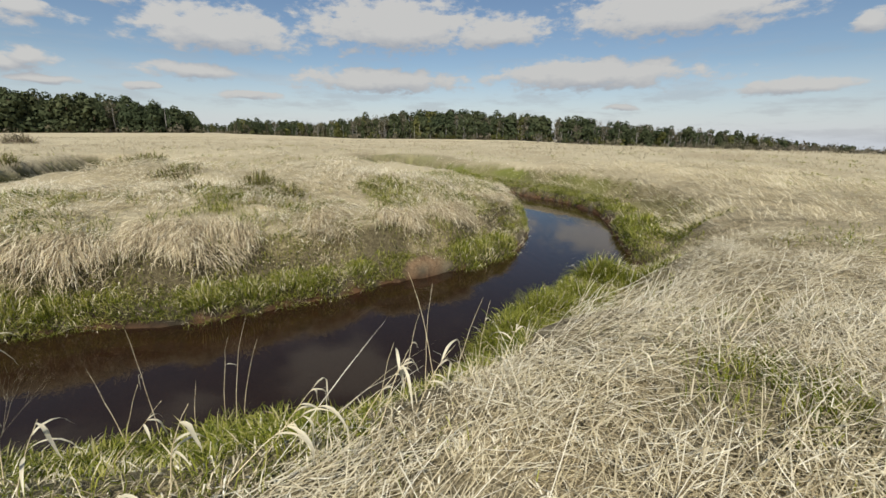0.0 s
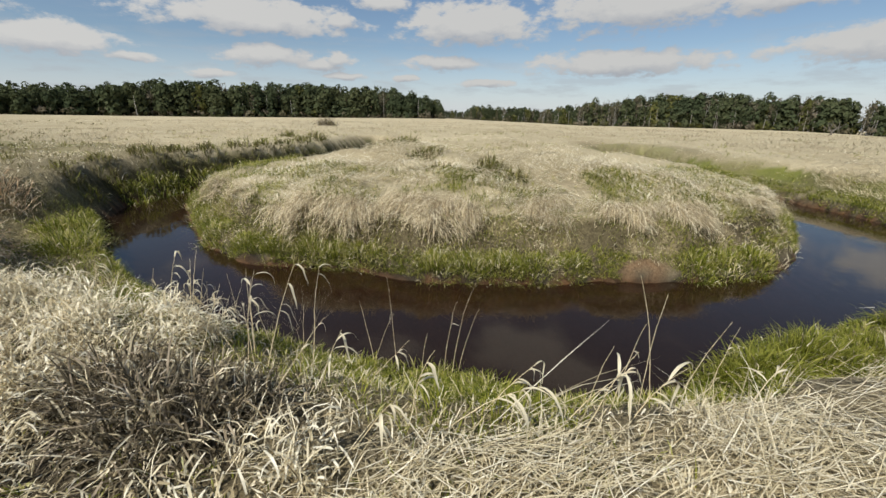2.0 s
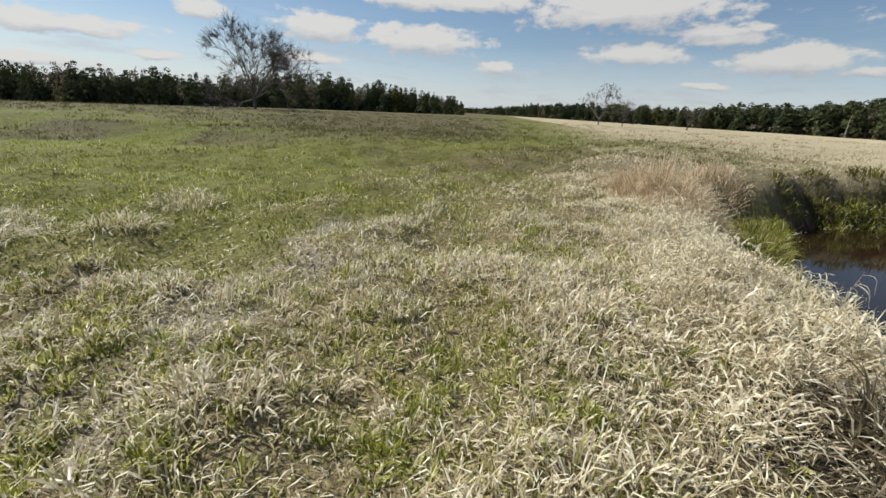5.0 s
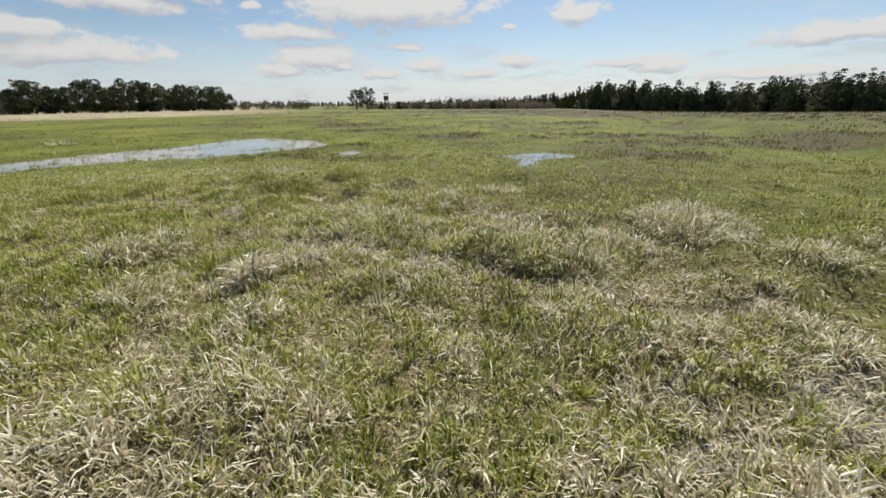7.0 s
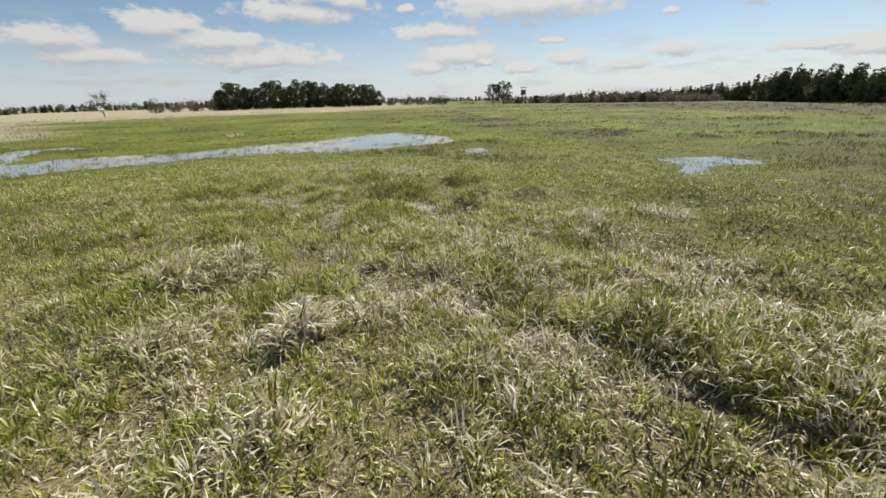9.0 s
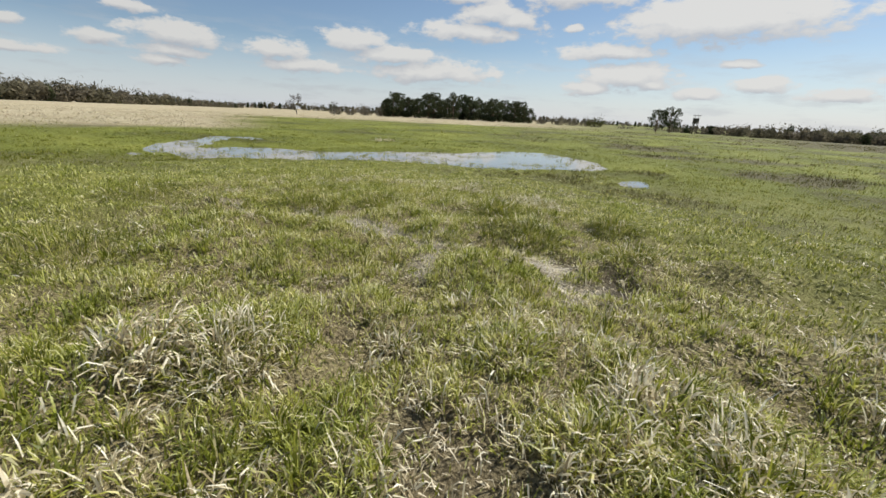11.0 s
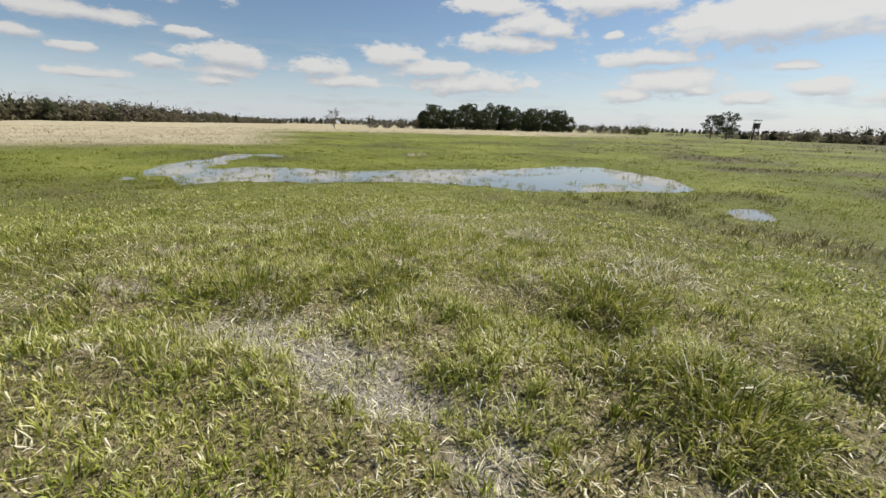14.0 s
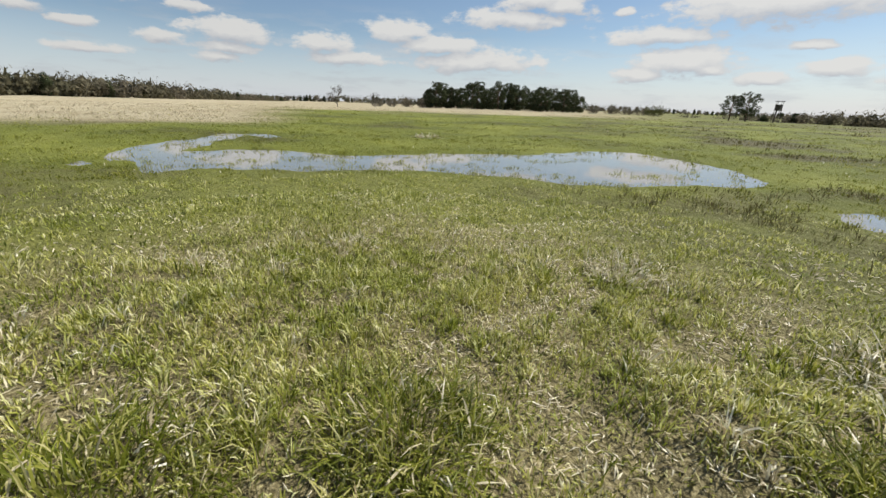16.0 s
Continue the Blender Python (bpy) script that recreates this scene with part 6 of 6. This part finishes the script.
def reed(x, y, z, height, lean, lean_az, leaves, seed, leaf_len=0.28, width=0.02, radius=0.004, label="dry reed stalk with drooping bleached leaves", curve=0.5):
    """A dead reed: a bending stem and ribbon leaves that hang from its upper part."""
    r = np.random.default_rng(seed)
    root = new("dry_reed")
    root.location = (x, y, z)
    way = np.array([math.cos(lean_az), math.sin(lean_az), 0.0])
    segs, p, th = [], np.zeros(3), radians(lean)
    pts = [p]
    for i in range(8):
        th2 = th + radians(curve * 60) * (i / 8) ** 2
        p = p + height / 8 * (math.sin(th2) * way + math.cos(th2) * np.array([0, 0, 1.0])) + r.normal(0, 0.004, 3) * height
        pts.append(p)
    for i in range(8):
        segs.append(limb(pts[i], pts[i + 1], radius * (1 - i / 11), radius * (1 - (i + 1) / 11), 6))
    v, q = join(segs)
    stem = mesh_object("stem", v, q, None, M_STEM, root, True)
    for j in range(leaves):
        k = r.uniform(0.45, 1.0) * 8
        i = min(int(k), 7)
        b = pts[i] + (pts[i + 1] - pts[i]) * (k - i)
        a = lean_az + r.normal(0, 0.75)
        u = np.array([math.cos(a), math.sin(a), 0.0])
        ang, L, curl_deg = radians(r.uniform(15, 80)), leaf_len * r.uniform(0.4, 1.2), r.uniform(12, 36)
        pp, c = [b], b
        for s2 in range(7):
            ang += radians(curl_deg * r.uniform(0.4, 1.6)) if ang < 2.7 else radians(r.uniform(-12, 10))
            c = c + L / 7 * (math.sin(ang) * u + math.cos(ang) * np.array([0, 0, 1.0]))
            pp.append(c)
        v, q = ribbon(pp, width * r.uniform(0.7, 1.2), u)
        mesh_object("leaf", v, q, None, M_PALE, stem, True)
    return tagged(root, label, "reed", "dry reeds on the bank")


# bare upright stalks at the water's edge: x, y, height, lean, direction
for i, (x, y, hh, lean, az) in enumerate([(-2.05, 2.72, 1.0, 6, 2.6), (-2.2, 2.6, 0.75, 17, 2.8), (-2.26, 2.6, 0.72, 14, 0.3), (-1.5, 2.8, 1.05, 7, 0.5), (-1.56, 2.78, 0.92, 3, 0.2), (-1.46, 2.8, 0.85, 10, 0.6), (-1.75, 2.7, 0.55, 2, 1.0),
                                         (-0.25, 2.3, 0.55, 8, 0.6), (-0.12, 2.45, 0.7, 12, 0.9), (0.05, 2.6, 0.85, 6, 1.2), (0.12, 2.7, 0.95, 10, 2.6), (0.25, 2.8, 0.75, 14, 0.4), (0.45, 3.0, 0.65, 9, 0.8), (-3.0, 2.4, 0.6, 8, 2.0), (-3.9, 2.2, 0.6, 14, 1.0)]):
    reed(x, y, ground_z(x, y) - 0.03, hh, lean, az, 0 if i % 4 else 1, 300 + i, 0.14, 0.012, 0.0035, "bare upright dry stalk at the water's edge", 0.25)
# leafy reeds on the crest
for i, (x, y, hh, lean, az, nl) in enumerate([(-1.05, 1.5, 0.5, 8, 0.4, 4), (-0.85, 1.5, 0.62, 42, 0.25, 6), (-0.35, 1.75, 0.6, 38, 0.7, 5), (-0.2, 1.95, 0.55, 25, 0.9, 4), (0.0, 2.15, 0.5, 30, 0.6, 4), (-2.33, 1.4, 0.72, 8, 0.6, 4), (-2.2, 1.45, 0.78, 16, 0.9, 4),
                                             (-2.4, 1.5, 0.6, 6, 2.0, 3), (-2.05, 1.7, 0.85, 4, 1.0, 2), (-3.35, 1.4, 0.62, 12, 0.8, 5), (-3.4, 1.6, 0.66, 10, 1.5, 4), (-3.1, 1.45, 0.6, 14, 2.2, 4), (-1.7, 1.45, 0.5, 20, 0.2, 4), (-1.1, 1.1, 0.45, 30, 0.0, 5),
                                             (-0.75, 1.75, 0.5, 36, 0.4, 5), (-3.2, 0.8, 0.42, 14, 3.0, 4), (-2.7, 0.45, 0.42, 18, 5.0, 4), (-4.2, 1.25, 0.5, 6, 1.0, 6), (-5.3, 0.9, 0.45, 12, 3.4, 6),
                                             (-6.6, 1.2, 0.5, 5, 5.0, 6), (0.9, 1.9, 0.6, 55, 0.55, 3), (1.3, 2.2, 0.7, 60, 0.5, 3), (2.0, 2.4, 0.7, 58, 0.6, 2), (0.5, 2.35, 0.55, 40, 0.9, 3)]):
    reed(x, y, ground_z(x, y) - 0.02, hh, lean, az, nl, 340 + i, 0.28 if i < 5 else 0.22, 0.021 if i < 5 else 0.017, curve=0.5 if i < 5 else 0.15)

# broken dry stems in the weeds on the bank
stem_rng = random.Random(17)
for i in range(16):
    x, y = stem_rng.uniform(-3.3, -1.7), stem_rng.uniform(1.0, 1.9)
    reed(x, y, ground_z(x, y) - 0.03, stem_rng.uniform(0.28, 0.7), stem_rng.uniform(2, 38), stem_rng.uniform(0, 6.28), stem_rng.choice((0, 0, 1, 2, 3)), 420 + i, 0.15, 0.014, 0.0032, "broken dry stem in the weeds on the bank", 0.1)


def dead_weed(x, y, height, seed):
    """A dry weed with forking side shoots."""
    trunk, limbs, tips = branching(seed, height, 0.34, 5, 0.0042, 0.4, 0.9)
    k = height / max(p[2] for p, _ in tips)
    root = new("dead_weed")
    root.location = (x, y, ground_z(x, y) - 0.03)
    for name, tubes in (("stem", trunk), ("side_shoots", limbs)):
        v, q = join(tubes)
        mesh_object(name, v * k, q, None, M_STEM, root)
    return tagged(root, "dry grey branched weed stalk by the water", "weed", "dead weeds on the bank")


for i, (x, y, hh) in enumerate([(-2.62, 2.08, 0.92), (-2.45, 1.7, 0.5), (-3.1, 1.9, 0.55)]):
    dead_weed(x, y, hh, 60 + i)
